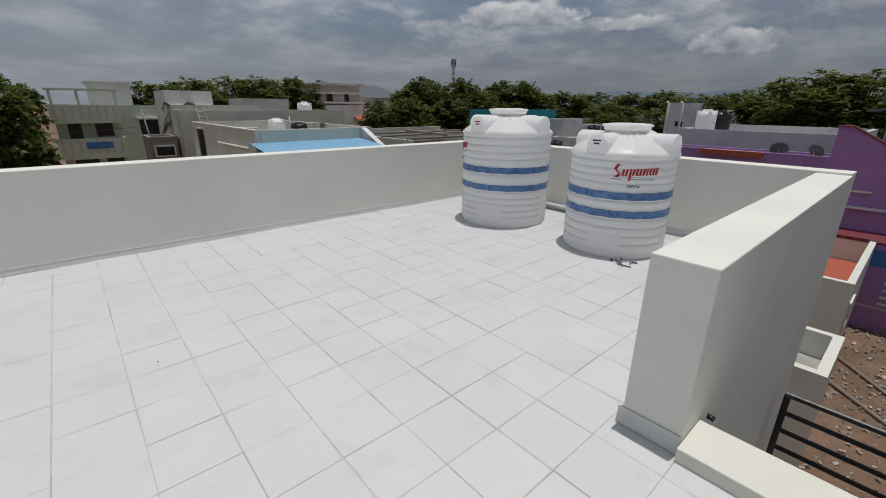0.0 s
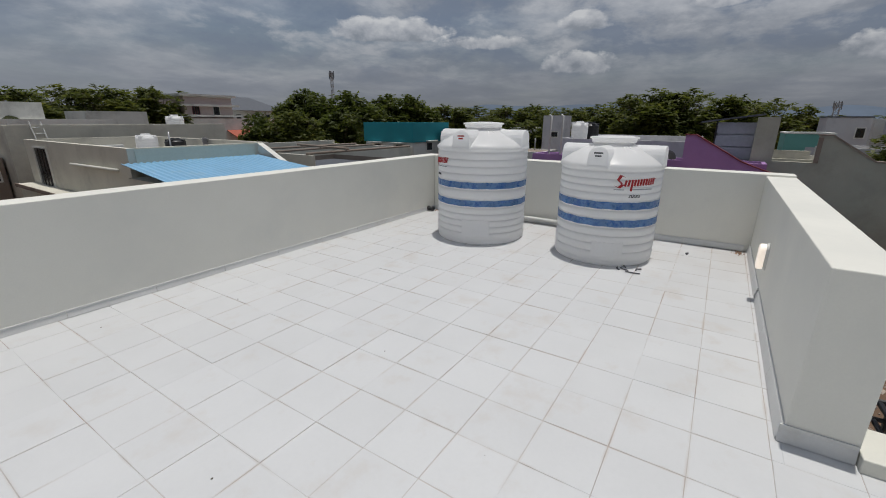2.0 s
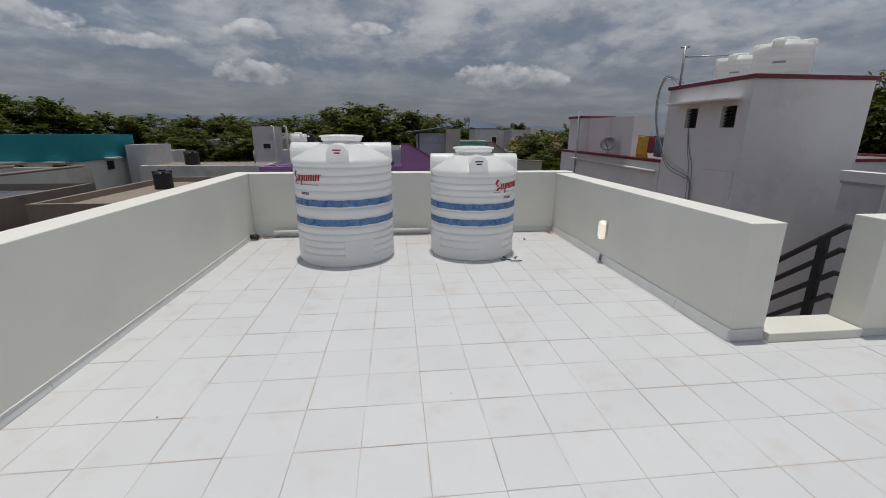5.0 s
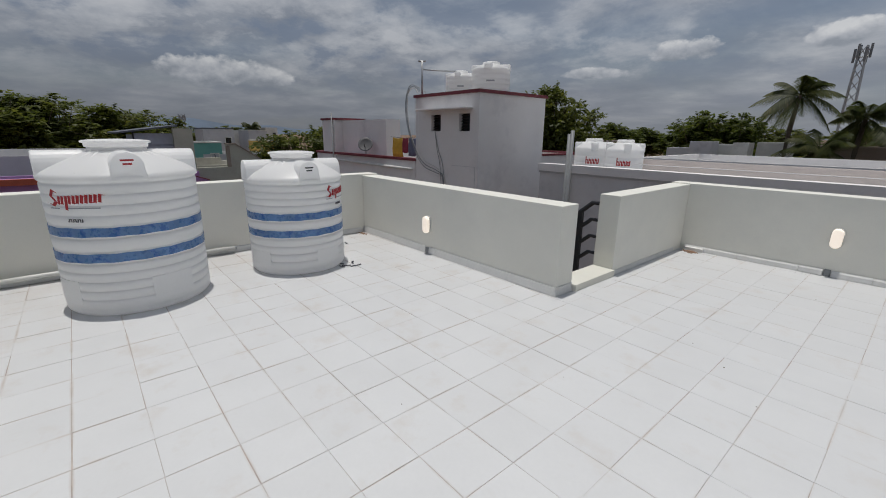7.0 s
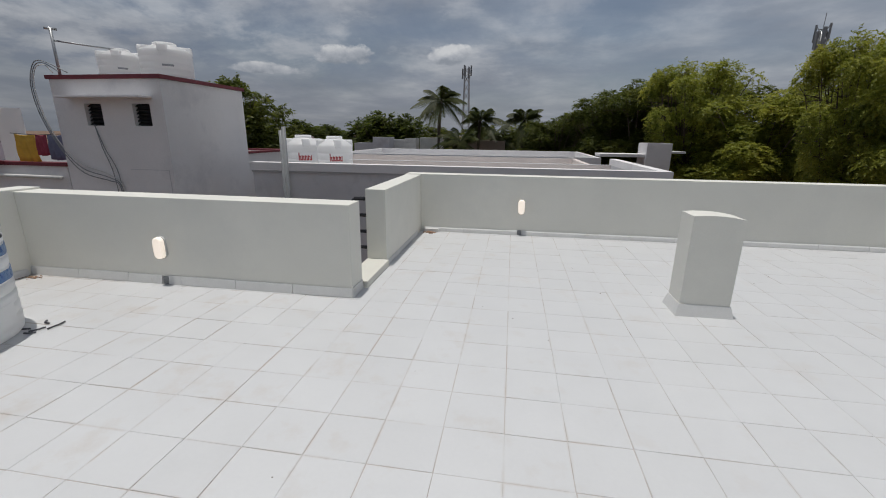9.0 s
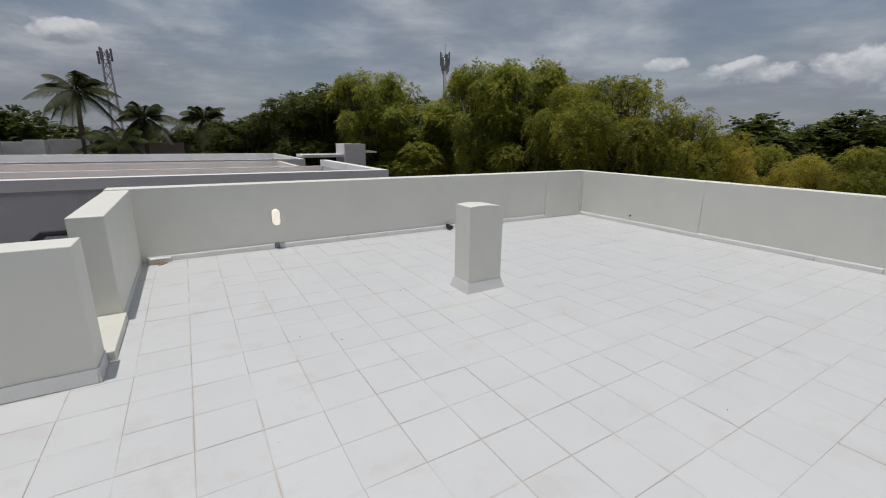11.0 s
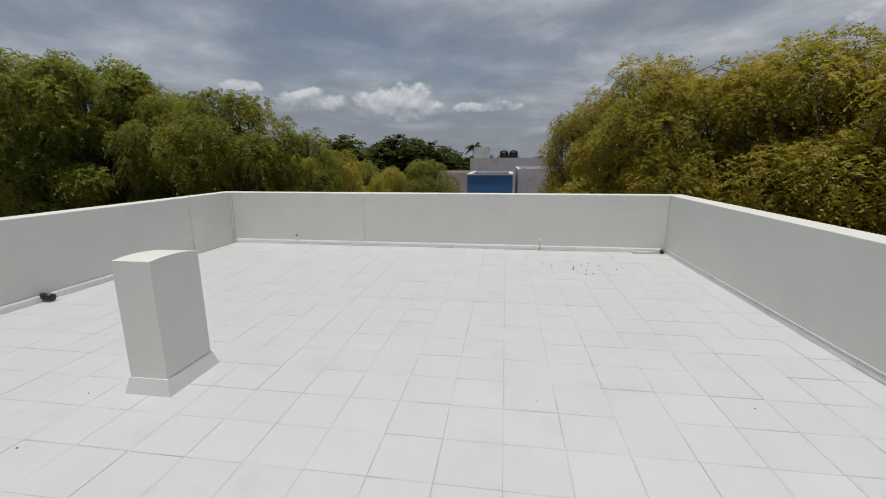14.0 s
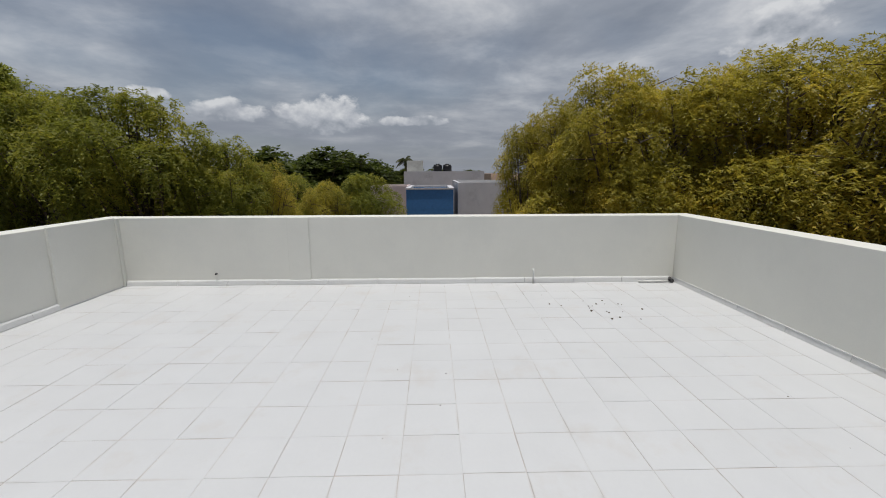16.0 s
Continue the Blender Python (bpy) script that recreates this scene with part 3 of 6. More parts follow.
    for b0, b1 in bands:
        bm = bmesh.new()
        wrap(bm, R - 0.002, 0, 2 * math.pi, b0, b1, 0.0045, 64, 0.0025)
        part("blue_band", bm, M_BAND, t, "wrinkled blue printed film band")
    # brand block: a red row of slanting strokes of uneven height with a tall curl at its head, and lines of fine print
    bm = bmesh.new()
    w = 0.42 / R
    logo_az += 0.03

    def stroke(u0, v0, u1, v1, wd, n=5):
        """A slanting stroke on the wall from (u0, v0) to (u1, v1): shares of the width from its head, metres up."""
        v0, v1, wd = v0 * 1.42, v1 * 1.42, wd * 1.55
        rows = []
        for i in range(n + 1):
            f = i / n
            a = logo_az - w / 2 + w * (u0 + (u1 - u0) * f)
            zz = logo_z + v0 + (v1 - v0) * f
            rows.append([bm.verts.new((rr * math.cos(a + da), rr * math.sin(a + da), zz + dz)) for rr, da, dz in ((R + 0.0045, -wd / R / 2, wd * 0.15), (R + 0.0045, wd / R / 2, -wd * 0.15), (R + 0.007, wd / R / 2, -wd * 0.15), (R + 0.007, -wd / R / 2, wd * 0.15))])
        for q, r2 in zip(rows, rows[1:]):
            for k in range(4):
                bm.faces.new((q[k], r2[k], r2[(k + 1) % 4], q[(k + 1) % 4]))
        bm.faces.new(rows[0][::-1]), bm.faces.new(rows[-1])
    for st in ((0.02, 0.006, 0.10, -0.006, 0.016), (0.10, -0.006, 0.17, 0.016, 0.018), (0.17, 0.018, 0.07, 0.046, 0.018), (0.07, 0.046, 0.13, 0.078, 0.016), (0.12, 0.080, 0.20, 0.066, 0.014)):
        stroke(*st)
    for i in range(11):
        u = 0.24 + i * 0.07
        stroke(u - 0.012, (-0.028 if i in (2,) else 0.004) + 0.001 * i, u + 0.012, 0.046 + 0.0012 * i, 0.0125)
        if i % 2 == 0:
            v = 0.007 if i % 4 == 0 else 0.043
            stroke(u, v + 0.001 * i, u + 0.07, v + 0.001 * i, 0.012)
    part("brand_print", bm, M_RED, t, "slanting red brand print")
    bm = bmesh.new()
    wrap(bm, R + 0.002, logo_az - w / 2, logo_az - w * 0.28, logo_z - 0.030, logo_z - 0.023, 0.004, 3)
    wrap(bm, R + 0.002, logo_az - w * 0.12, logo_az + w * 0.42, logo_z - 0.028, logo_z - 0.020, 0.004, 6)
    part("fine_print", bm, M_GREYINK, t)
    bm = bmesh.new()
    w2 = 0.115 / R
    for i in range(7):
        a0 = logo_az + 0.02 - w2 * (i / 7 - 0.3)
        wrap(bm, R + 0.002, a0 - w2 / 7 * 0.3, a0, bands[0][1] + 0.05, bands[0][1] + 0.074, 0.0045, 1)
        wrap(bm, R + 0.002, a0 - w2 / 7 * 0.75, a0 - w2 / 7 * 0.3, bands[0][1] + (0.067 if i % 2 else 0.05), bands[0][1] + (0.074 if i % 2 else 0.057), 0.0045, 1)
    part("model_print", bm, M_INK, t)
    return t


water_tank(4.08, 3.538, 0, 0.541, 1.12, 1.37, 0.218, ((0.655, 0.725), (0.45, 0.52)), radians(138), 0.905, radians(181), "larger white plastic water tank with two blue bands and red print", group="terrace tanks")
water_tank(4.124, 2.036, 0, 0.5, 1.0, 1.245, 0.215, ((0.58, 0.65), (0.405, 0.475)), radians(219), 0.80, radians(177), "smaller white plastic water tank with two blue bands and red print", group="terrace tanks")


# ---- small things on the terrace ----
def pipe_piece(name, pts, r, mat, label, category="pipe"):
    return solid(name, tube(bmesh.new(), pts, r, 10), mat, smooth=True, label=label, category=category)


pipe_piece("pvc_pipe", [(4.965, 4.62, 0.075), (4.968, 4.28, 0.08), (4.965, 3.4, 0.075), (4.962, 2.52, 0.07)], 0.024, M_PVC, "dusty grey plastic pipe lying along the parapet foot")
pipe_piece("drain_pipe", [(4.86, 4.905, 0.045), (4.86, 4.80, 0.042)], 0.035, M_BLACK, "black drain spout stub at the wall foot")
pipe_piece("drain_pipe", [(-2.60, -2.165, 0.05), (-2.60, -2.04, 0.045)], 0.036, M_BLACK, "black drain spout stub at the wall foot")
pipe_piece("drain_pipe", [(-5.73, 4.86, 0.035), (-5.63, 4.84, 0.03)], 0.026, M_BLACK, "black drain spout stub in the wall corner")
pipe_piece("pipe_stub", [(-5.68, 3.06, 0.0), (-5.68, 3.06, 0.15), (-5.70, 3.06, 0.19)], 0.012, M_PVC, "thin upright pipe stub on the wall foot")
pipe_piece("pipe_stub", [(-5.735, -0.985, 0.15), (-5.70, -0.985, 0.15)], 0.011, M_BLACK, "dark pipe end in the parapet")
pipe_piece("pvc_pipe", [(-5.66, 4.80, 0.02), (-5.655, 4.42, 0.018)], 0.014, M_PVC, "short loose plastic pipe by the wall")
for i, (x, y, a, ln) in enumerate(((3.70, 1.70, 20, 0.10), (3.62, 1.66, 75, 0.09), (3.66, 1.60, -15, 0.08), (3.58, 1.55, 100, 0.13), (3.60, 1.74, 40, 0.07), (4.52, 1.22, 10, 0.07))):
    m = pose(x, y, 0.0, 0, 0, a)
    bm = tube(bmesh.new(), [m @ Vector((0, 0, 0.008)), m @ Vector((ln * 0.5, 0.01, 0.012)), m @ Vector((ln, -0.02, 0.008))], 0.0065, 6)
    solid("plastic_offcut", bm, M_INK, label="dark bent plastic offcut lying on the tiles", category="debris", group="plastic offcuts")
rs = random.Random(12)


def crumbs(name, x, y, sx, sy, n, size, mat, label, z=0.0):
    bm = bmesh.new()
    for _ in range(n):
        s = size * rs.uniform(0.4, 1.2)
        bmesh.ops.create_icosphere(bm, subdivisions=1, radius=s, matrix=Matrix.Translation((x + rs.gauss(0, sx), y + rs.gauss(0, sy), z + s * 0.3)) @ Matrix.Diagonal((1, rs.uniform(0.5, 1), 0.5, 1)))
    return solid(name, bm, mat, label=label, category="debris", kind="stuff")


crumbs("dirt_heap", 1.42, -2.06, 0.055, 0.035, 90, 0.014, M_DEBRIS, "brown crumbs of mortar and dirt in the corner")
crumbs("dirt_heap", 4.95, 4.72, 0.03, 0.10, 50, 0.012, M_DEBRIS, "brown crumbs of dirt along the wall foot")
crumbs("dirt_heap", 4.93, 0.74, 0.05, 0.03, 50, 0.011, M_DEBRIS, "brown crumbs of dirt in the corner")
crumbs("leaf_litter", -4.6, 3.6, 0.16, 0.22, 22, 0.014, M_BARK, "scattered dry bits on the tiles")
crumbs("leaf_litter", -2.5, 2.4, 1.6, 1.3, 20, 0.006, M_BARK, "scattered dry bits on the tiles")
crumbs("leaf_litter", -0.5, 0.9, 1.2, 1.3, 14, 0.006, M_BARK, "scattered dry bits on the tiles")
solid("broken_skirting_piece", boxes((1.28, -2.165, 0.002, 1.49, -2.10, 0.05), bevel=0.006), M_SKIRT, label="broken pale skirting piece lying in the corner", category="debris")


# ---- stairwell ----
def railing(name, tops, spacing, posts, label):
    t = thing(name, pose(0, 0, 0), label, "railing", "stair railings")
    for k in range(4):
        part("bar", tube(bmesh.new(), [(x, y, z - spacing * k) for x, y, z in tops], 0.026 if k == 0 else 0.023, 8), M_BLACK, t)
    for x, y, z in posts:
        part("post", boxes((x - 0.03, y - 0.024, z - 0.95, x + 0.03, y + 0.024, z + 0.004), bevel=0.003), M_BLACK, t)


railing("stair_railing", [(1.80, -0.52, 0.72), (1.97, -0.52, 0.72), (4.05, -0.52, -1.06), (4.36, -0.52, -1.08)], 0.19, [(2.11, -0.52, 0.60), (3.05, -0.52, -0.205), (4.0, -0.52, -1.02)], "black painted steel stair railing with four sloping bars")
railing("landing_railing", [(4.40, 0.315, -1.08), (4.40, -1.9, -1.08)], 0.19, [(4.40, 0.30, -1.08), (4.40, -0.62, -1.08), (4.40, -1.88, -1.08)], "black painted steel landing railing with four level bars")
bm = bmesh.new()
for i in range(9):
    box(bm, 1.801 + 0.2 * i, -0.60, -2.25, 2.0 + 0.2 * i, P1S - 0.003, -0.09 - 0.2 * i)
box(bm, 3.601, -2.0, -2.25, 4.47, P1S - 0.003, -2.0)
solid("stairs", bm, M_STAIR, kind="structure", label="concrete stairs down beside the house, colour darkened for stairwell shade", category="stairs")
pipe_piece("drain_pipe", [(1.95, P1S + 0.002, 0.0), (1.95, P1S - 0.03, -0.004)], 0.014, M_BLACK, "black drain stub in the stair wall")


# ---- surroundings ----
solid("ground", boxes((-2500, -2500, GROUND_Z - 1.0, 2500, 2500, GROUND_Z)), M_GROUND, kind="structure", label="bare brown earth with patches of weeds", category="ground")


def polar(eye, bearing, d):
    return eye[0] + d * math.sin(radians(bearing)), eye[1] + d * math.cos(radians(bearing))


def window(parent, face, x0, y0, x1, y1, u, z, w, h, style=""):
    """A framed window or dark opening on one face of a house; u is measured along the face, z to its middle."""
    if face in "sn":
        yy, s = (y0, -1) if face == "s" else (y1, 1)
        def B(a0, a1, z0, z1, d0, d1):
            return (u + a0, yy + s * d0, z + z0, u + a1, yy + s * d1, z + z1)
    else:
        xx, s = (x0, -1) if face == "w" else (x1, 1)
        def B(a0, a1, z0, z1, d0, d1):
            return (xx + s * d0, u + a0, z + z0, xx + s * d1, u + a1, z + z1)
    f = 0.07
    fr = part("window", boxes(B(-w / 2 - f, -w / 2, -h / 2 - f, h / 2 + f, -0.02, 0.05), B(w / 2, w / 2 + f, -h / 2 - f, h / 2 + f, -0.02, 0.05),
                              B(-w / 2, w / 2, h / 2, h / 2 + f, -0.02, 0.05), B(-w / 2, w / 2, -h / 2 - f, -h / 2, -0.02, 0.05)), M_MAROON if style == "red" else M_WASH, parent)
    part("pane", boxes(B(-w / 2, w / 2, -h / 2, h / 2, -0.06, 0.008)), M_GLASS, fr)
    n = max(1, round(w / 0.45))
    for k in range(1, n + 1):
        a = -w / 2 + w * k / (n + 1)
        part("bar", boxes(B(a - 0.02, a + 0.02, -h / 2, h / 2, 0.006, 0.03)), M_MAROON if style == "red" else M_BLACK, fr)
    if style != "bare":
        part("sunshade", boxes(B(-w / 2 - 0.2, w / 2 + 0.2, h / 2 + 0.12, h / 2 + 0.19, -0.02, 0.42)), M_WASH, fr)


def house(name, label, x0, y0, x1, y1, ztop, mat, rim=0.7, windows=(), cap=None, deck=None, z0=None, group=""):
    t = thing(name, pose((x0 + x1) / 2, (y0 + y1) / 2, GROUND_Z if z0 is None else z0), label, "building", group)
    cx, cy, zb = (x0 + x1) / 2, (y0 + y1) / 2, GROUND_Z if z0 is None else z0
    X0, Y0, X1, Y1, zt = x0 - cx, y0 - cy, x1 - cx, y1 - cy, ztop - zb
    w = 0.18
    for b in ((X0, Y0, 0, X1, Y0 + w, zt), (X0, Y1 - w, 0, X1, Y1, zt), (X0, Y0 + w, 0, X0 + w, Y1 - w, zt), (X1 - w, Y0 + w, 0, X1, Y1 - w, zt)):
        part("wall", boxes(b), mat, t)
    part("roof", boxes((X0 + w, Y0 + w, zt - rim - 0.2, X1 - w, Y1 - w, zt - rim)), deck or M_ROOFDECK, t)
    if cap:
        c = 0.05
        for b in ((X0 - c, Y0 - c, zt + 0.002, X1 + c, Y0 + w + c, zt + 0.09), (X0 - c, Y1 - w - c, zt + 0.002, X1 + c, Y1 + c, zt + 0.09),
                             (X0 - c, Y0 + w + c, zt + 0.002, X0 + w + c, Y1 - w - c, zt + 0.09), (X1 - w - c, Y0 + w + c, zt + 0.002, X1 + c, Y1 - w - c, zt + 0.09)):
            part("coping", boxes(b), cap, t)
    for face, u, z, ww, hh, style in windows:
        window(t, face, X0, Y0, X1, Y1, u - (cx if face in "sn" else cy), z - zb, ww, hh, style)
    return t


def plain_tank(x, y, z, R, h, label, mat=None, group="roof tanks", red=False, print_bar=False):
    t = thing("roof_tank", pose(x, y, z), label, "water tank", group)
    mat = mat or M_TANK
    prof = [(0, 0), (R, 0.0)]
    for k in range(6):
        zz = 0.05 + (h * 0.75) * k / 6
        prof += [(R, zz), (R - 0.007, zz + 0.01), (R, zz + 0.02)]
    prof += [(R, h * 0.8), (R * 0.95, h * 0.83), (R * 0.48, h * 0.94), (0, h * 0.94)]
    part("body", lathe(bmesh.new(), prof, 32), mat, t, smooth=True)
    part("lid", lathe(bmesh.new(), [(0, h * 0.93), (R * 0.45, h * 0.93), (R * 0.45, h * 0.985), (R * 0.4, h), (0, h)], 24), mat, t, smooth=True)
    for k in range(4):
        bm = boxes((R * 0.45, -R * 0.2, h * 0.76, R * 1.01, R * 0.2, h * 0.93), bevel=R * 0.06)
        bmesh.ops.rotate(bm, verts=bm.verts[:], cent=(0, 0, 0), matrix=Matrix.Rotation(k * math.pi / 2 + 0.6, 3, "Z"))
        part("lug", bm, mat, t)
    face = math.atan2(4 - y, -0.5 - x)
    if red:
        bm = bmesh.new()
        for i in range(9):
            a, hi = face - 0.36 + i * 0.082, 0.66 if i == 0 else 0.60 if i % 2 else 0.615
            wrap(bm, R + 0.001, a, a + 0.05, h * 0.515, h * hi, 0.004, 2)
            if i < 8:
                wrap(bm, R + 0.001, a + 0.05, a + 0.083, h * (0.515 if i % 2 else 0.575), h * (0.54 if i % 2 else 0.60), 0.004, 1)
        part("brand_print", bm, M_RED, t)
        bm = bmesh.new()
        wrap(bm, R + 0.001, face - 0.05, face + 0.22, h * 0.40, h * 0.425, 0.004, 3)
        part("fine_print", bm, M_INK, t)
    if print_bar:
        bm = bmesh.new()
        wrap(bm, R + 0.001, face - 0.22, face + 0.20, h * 0.47, h * 0.51, 0.004, 4)
        part("fine_print", bm, M_GREYINK, t)
    return t


# pale green two-storey house across the plots
mh = house("mint_house", "pale green two-storey house with striped balconies and roof room", -0.4, 53.5, 8.4, 62, 1.22, M_MINT, rim=0.9,
           windows=(("s", 0.9, -1.2, 1.0, 1.9, "bare"), ("s", 3.1, -0.95, 1.2, 1.3, "red"), ("s", 6.8, -0.9, 1.6, 1.4, ""), ("s", 6.9, -4.2, 1.6, 1.2, "bare"), ("s", 1.2, -4.3, 1.8, 2.0, "bare"), ("s", 3.4, -4.3, 1.4, 2.0, "bare")))
mb = Vector(mh.location)
for zb, zt in ((-0.25, 1.25), (-3.5, -1.75)):
    bal = part("balcony", boxes((-0.6 - mb.x, 52.3 - mb.y, zb - mb.z - 0.15, 4.5 - mb.x, 53.5 - mb.y, zb - mb.z), (-0.6 - mb.x, 52.3 - mb.y, zb - mb.z, 4.5 - mb.x, 52.42 - mb.y, zt - mb.z), (4.38 - mb.x, 52.42 - mb.y, zb - mb.z, 4.5 - mb.x, 53.5 - mb.y, zt - mb.z), (-0.6 - mb.x, 52.42 - mb.y, zb - mb.z, -0.48 - mb.x, 53.5 - mb.y, zt - mb.z)), M_MINT, mh)
    for k in range(8):
        xx = -0.35 + k * 0.62
        part("stripe", boxes((xx - mb.x, 52.27 - mb.y, zb - mb.z + 0.35, xx + 0.16 - mb.x, 52.299 - mb.y, zt - mb.z - 0.1)), M_PINK, bal)
part("name_board", boxes((1.4 - mb.x, 52.2 - mb.y, -2.7 - mb.z, 3.4 - mb.x, 52.26 - mb.y, -2.1 - mb.z)), M_BLUEWALL, mh, "blue name board")
part("roof_room", boxes((2.7 - mb.x, 56 - mb.y, 0.2 - mb.z, 6.1 - mb.x, 60 - mb.y, 3.3 - mb.z), (2.5 - mb.x, 55.8 - mb.y, 3.3 - mb.z, 6.3 - mb.x, 60.2 - mb.y, 3.45 - mb.z)), M_WASH, mh)
for xx in (-0.4, 1.5, 4.3):
    part("pergola_post", boxes((xx - mb.x, 53.0 - mb.y, 1.0 - mb.z, xx + 0.22 - mb.x, 53.25 - mb.y, 2.45 - mb.z)), M_MINT, mh)
part("pergola_beam", boxes((-0.6 - mb.x, 52.9 - mb.y, 2.45 - mb.z, 4.7 - mb.x, 53.35 - mb.y, 2.65 - mb.z)), M_MINT, mh)

# grey house with the blue sheet roof
house("grey_house", "weathered grey flat-roofed house with aqua roof wall", 5.2, 16.5, 10.2, 26.5, 0.50, M_BEIGE, rim=0.75, windows=(("w", 24.6, -0.9, 1.5, 2.2, "bare"), ("w", 19.0, -1.6, 1.0, 0.6, "bare")))
solid("aqua_wall_panel", boxes((5.4, 16.47, -0.05, 9.55, 16.497, 0.47)), M_AQUA, kind="structure", label="pale aqua painted roof wall", category="wall")
bm = bmesh.new()
prism(bm, [(16.5, 0.48), (14.7, -0.35), (14.7, -1.2), (16.5, -1.2)], 9.7, 9.95, "x")
solid("sloped_wall", bm, M_WASH, kind="structure", label="pale sloped stair wall", category="wall")


def sheet_roof():
    t = thing("sheet_roof", pose(7.0, 14.8, -0.15), "light blue corrugated metal lean-to roof", "roof")
    nx, x0, x1 = 150, -2.05, 2.6
    bm = bmesh.new()
    rows = []
    for i in range(nx + 1):
        x = x0 + (x1 - x0) * i / nx
        dz = 0.022 * (1 if (i % 6) in (0, 1) else -0.5 if (i % 6) in (3, 4) else 0.2)
        rows.append([bm.verts.new((x + sk, y, zz + dz)) for y, zz, sk in ((1.66, 0.18, 0.0), (-2.3, -0.08, -0.42))])
    for a, b in zip(rows, rows[1:]):
        bm.faces.new((a[0], b[0], b[1], a[1]))
    ob = part("sheet", bm, M_BLUEROOF, t)
    sm = ob.modifiers.new("thick", "SOLIDIFY")
    sm.thickness = 0.012
    part("fascia", boxes((x0 - 0.42, -2.34, -0.2, x1 - 0.42, -2.30, -0.06)), M_BLUEWALL, t)
    part("side_wall", boxes((x0 + 0.1, -2.1, GROUND_Z + 0.15, x1 - 0.3, 1.6, -0.24)), M_BEIGE, t)


sheet_roof()
solid("ledge", boxes((4.55, 16.6, -1.42, 5.19, 26.4, -1.33)), M_BEIGE, kind="structure", label="projecting concrete ledge on the grey house", category="ledge")
solid("ledge_edge", boxes((4.52, 16.6, -1.45, 4.548, 26.4, -1.30)), M_BROWN, kind="structure", label="brown painted ledge edge", category="trim")
pipe_piece("wall_pipe", [(5.1, 17.2, -0.2), (5.05, 21.0, -0.22)], 0.05, M_SILL, "cream pipe along the grey house wall")


def ac_unit(x, y, z, yaw):
    t = thing("air_conditioner", pose(x, y, z, 0, 0, yaw), "white air conditioner outdoor unit on a roof", "air conditioner")
    part("case", boxes((-0.42, -0.15, 0.05, 0.42, 0.15, 0.62), bevel=0.02), M_PVC, t)
    bm = lathe(bmesh.new(), [(0, 0), (0.22, 0), (0.22, 0.02), (0, 0.025)], 24)
    bmesh.ops.rotate(bm, verts=bm.verts[:], cent=(0, 0, 0), matrix=Matrix.Rotation(radians(90), 3, "X"))
    bmesh.ops.translate(bm, verts=bm.verts[:], vec=(-0.1, -0.15, 0.33))
    part("fan_grille", bm, M_GREYPVC, t)
    for s in (-0.3, 0.3):
        part("foot", boxes((s - 0.04, -0.16, 0, s + 0.04, 0.16, 0.05)), M_BLACK, t)


ac_unit(6.6, 21.6, -0.25, -15)


def ladder(x, y, z, h, yaw):
    t = thing("ladder", pose(x, y, z, -18, 0, yaw), "pale steel ladder leaning on a roof wall", "ladder")
    for s in (-0.22, 0.22):
        part("rail", tube(bmesh.new(), [(s, 0, 0), (s, 0, h)], 0.03, 6), M_PVC, t)
    for k in range(5):
        part("rung", tube(bmesh.new(), [(-0.22, 0, 0.2 + k * 0.28), (0.22, 0, 0.2 + k * 0.28)], 0.02, 6), M_PVC, t)


ladder(6.2, 27.6, -0.3, 1.6, 10)
pipe_piece("roof_pole", [(7.0, 17.6, -0.25), (7.0, 17.6, 0.95)], 0.025, M_STEEL, "thin steel pole on a roof")
house("grey_house", "long pale weathered flat-roofed house behind", 5.0, 28, 15.2, 30.4, 1.06, M_BEIGE, rim=0.6)
plain_tank(13.2, 30, 0.46, 0.5, 1.15, "white plastic tank on a grey roof")
plain_tank(8.3, 22.5, -0.2, 0.42, 0.95, "white plastic tank on a grey roof")
plain_tank(9.2, 21.9, -0.25, 0.42, 0.8, "black plastic tank on a grey roof", M_BLACK)
house("plant_room", "small pale concrete block on a roof", 7.6, 22.0, 8.9, 23.4, -0.22, M_WASH, rim=0.05, z0=-0.8)


def dish(x, y, z, r, yaw, label="grey satellite dish on a short pole"):
    t = thing("satellite_dish", pose(x, y, z, 0, 0, yaw), label, "satellite dish", "satellite dishes")
    part("pole", tube(bmesh.new(), [(0, 0, 0), (0, 0, r * 1.2)], 0.022, 8), M_STEEL, t)
    bm = lathe(bmesh.new(), [(0, 0), (r * 0.4, r * 0.035), (r * 0.75, r * 0.13), (r, r * 0.24), (r * 1.0, r * 0.26), (r * 0.75, r * 0.16), (r * 0.4, r * 0.06), (0, 0.012)], 28)
    bmesh.ops.rotate(bm, verts=bm.verts[:], cent=(0, 0, 0), matrix=Matrix.Rotation(radians(62), 3, "X"))
    bmesh.ops.translate(bm, verts=bm.verts[:], vec=(0, -0.02, r * 1.25))
    part("reflector", bm, M_DISH, t, smooth=True)
    part("feed_arm", tube(bmesh.new(), [(0, -0.02, r * 0.75), (0, -r * 0.95, r * 1.15), (0, -r * 1.0, r * 1.4)], 0.014, 6), M_BLACK, t)


dish(9.9, 20.6, -0.25, 0.38, 30)

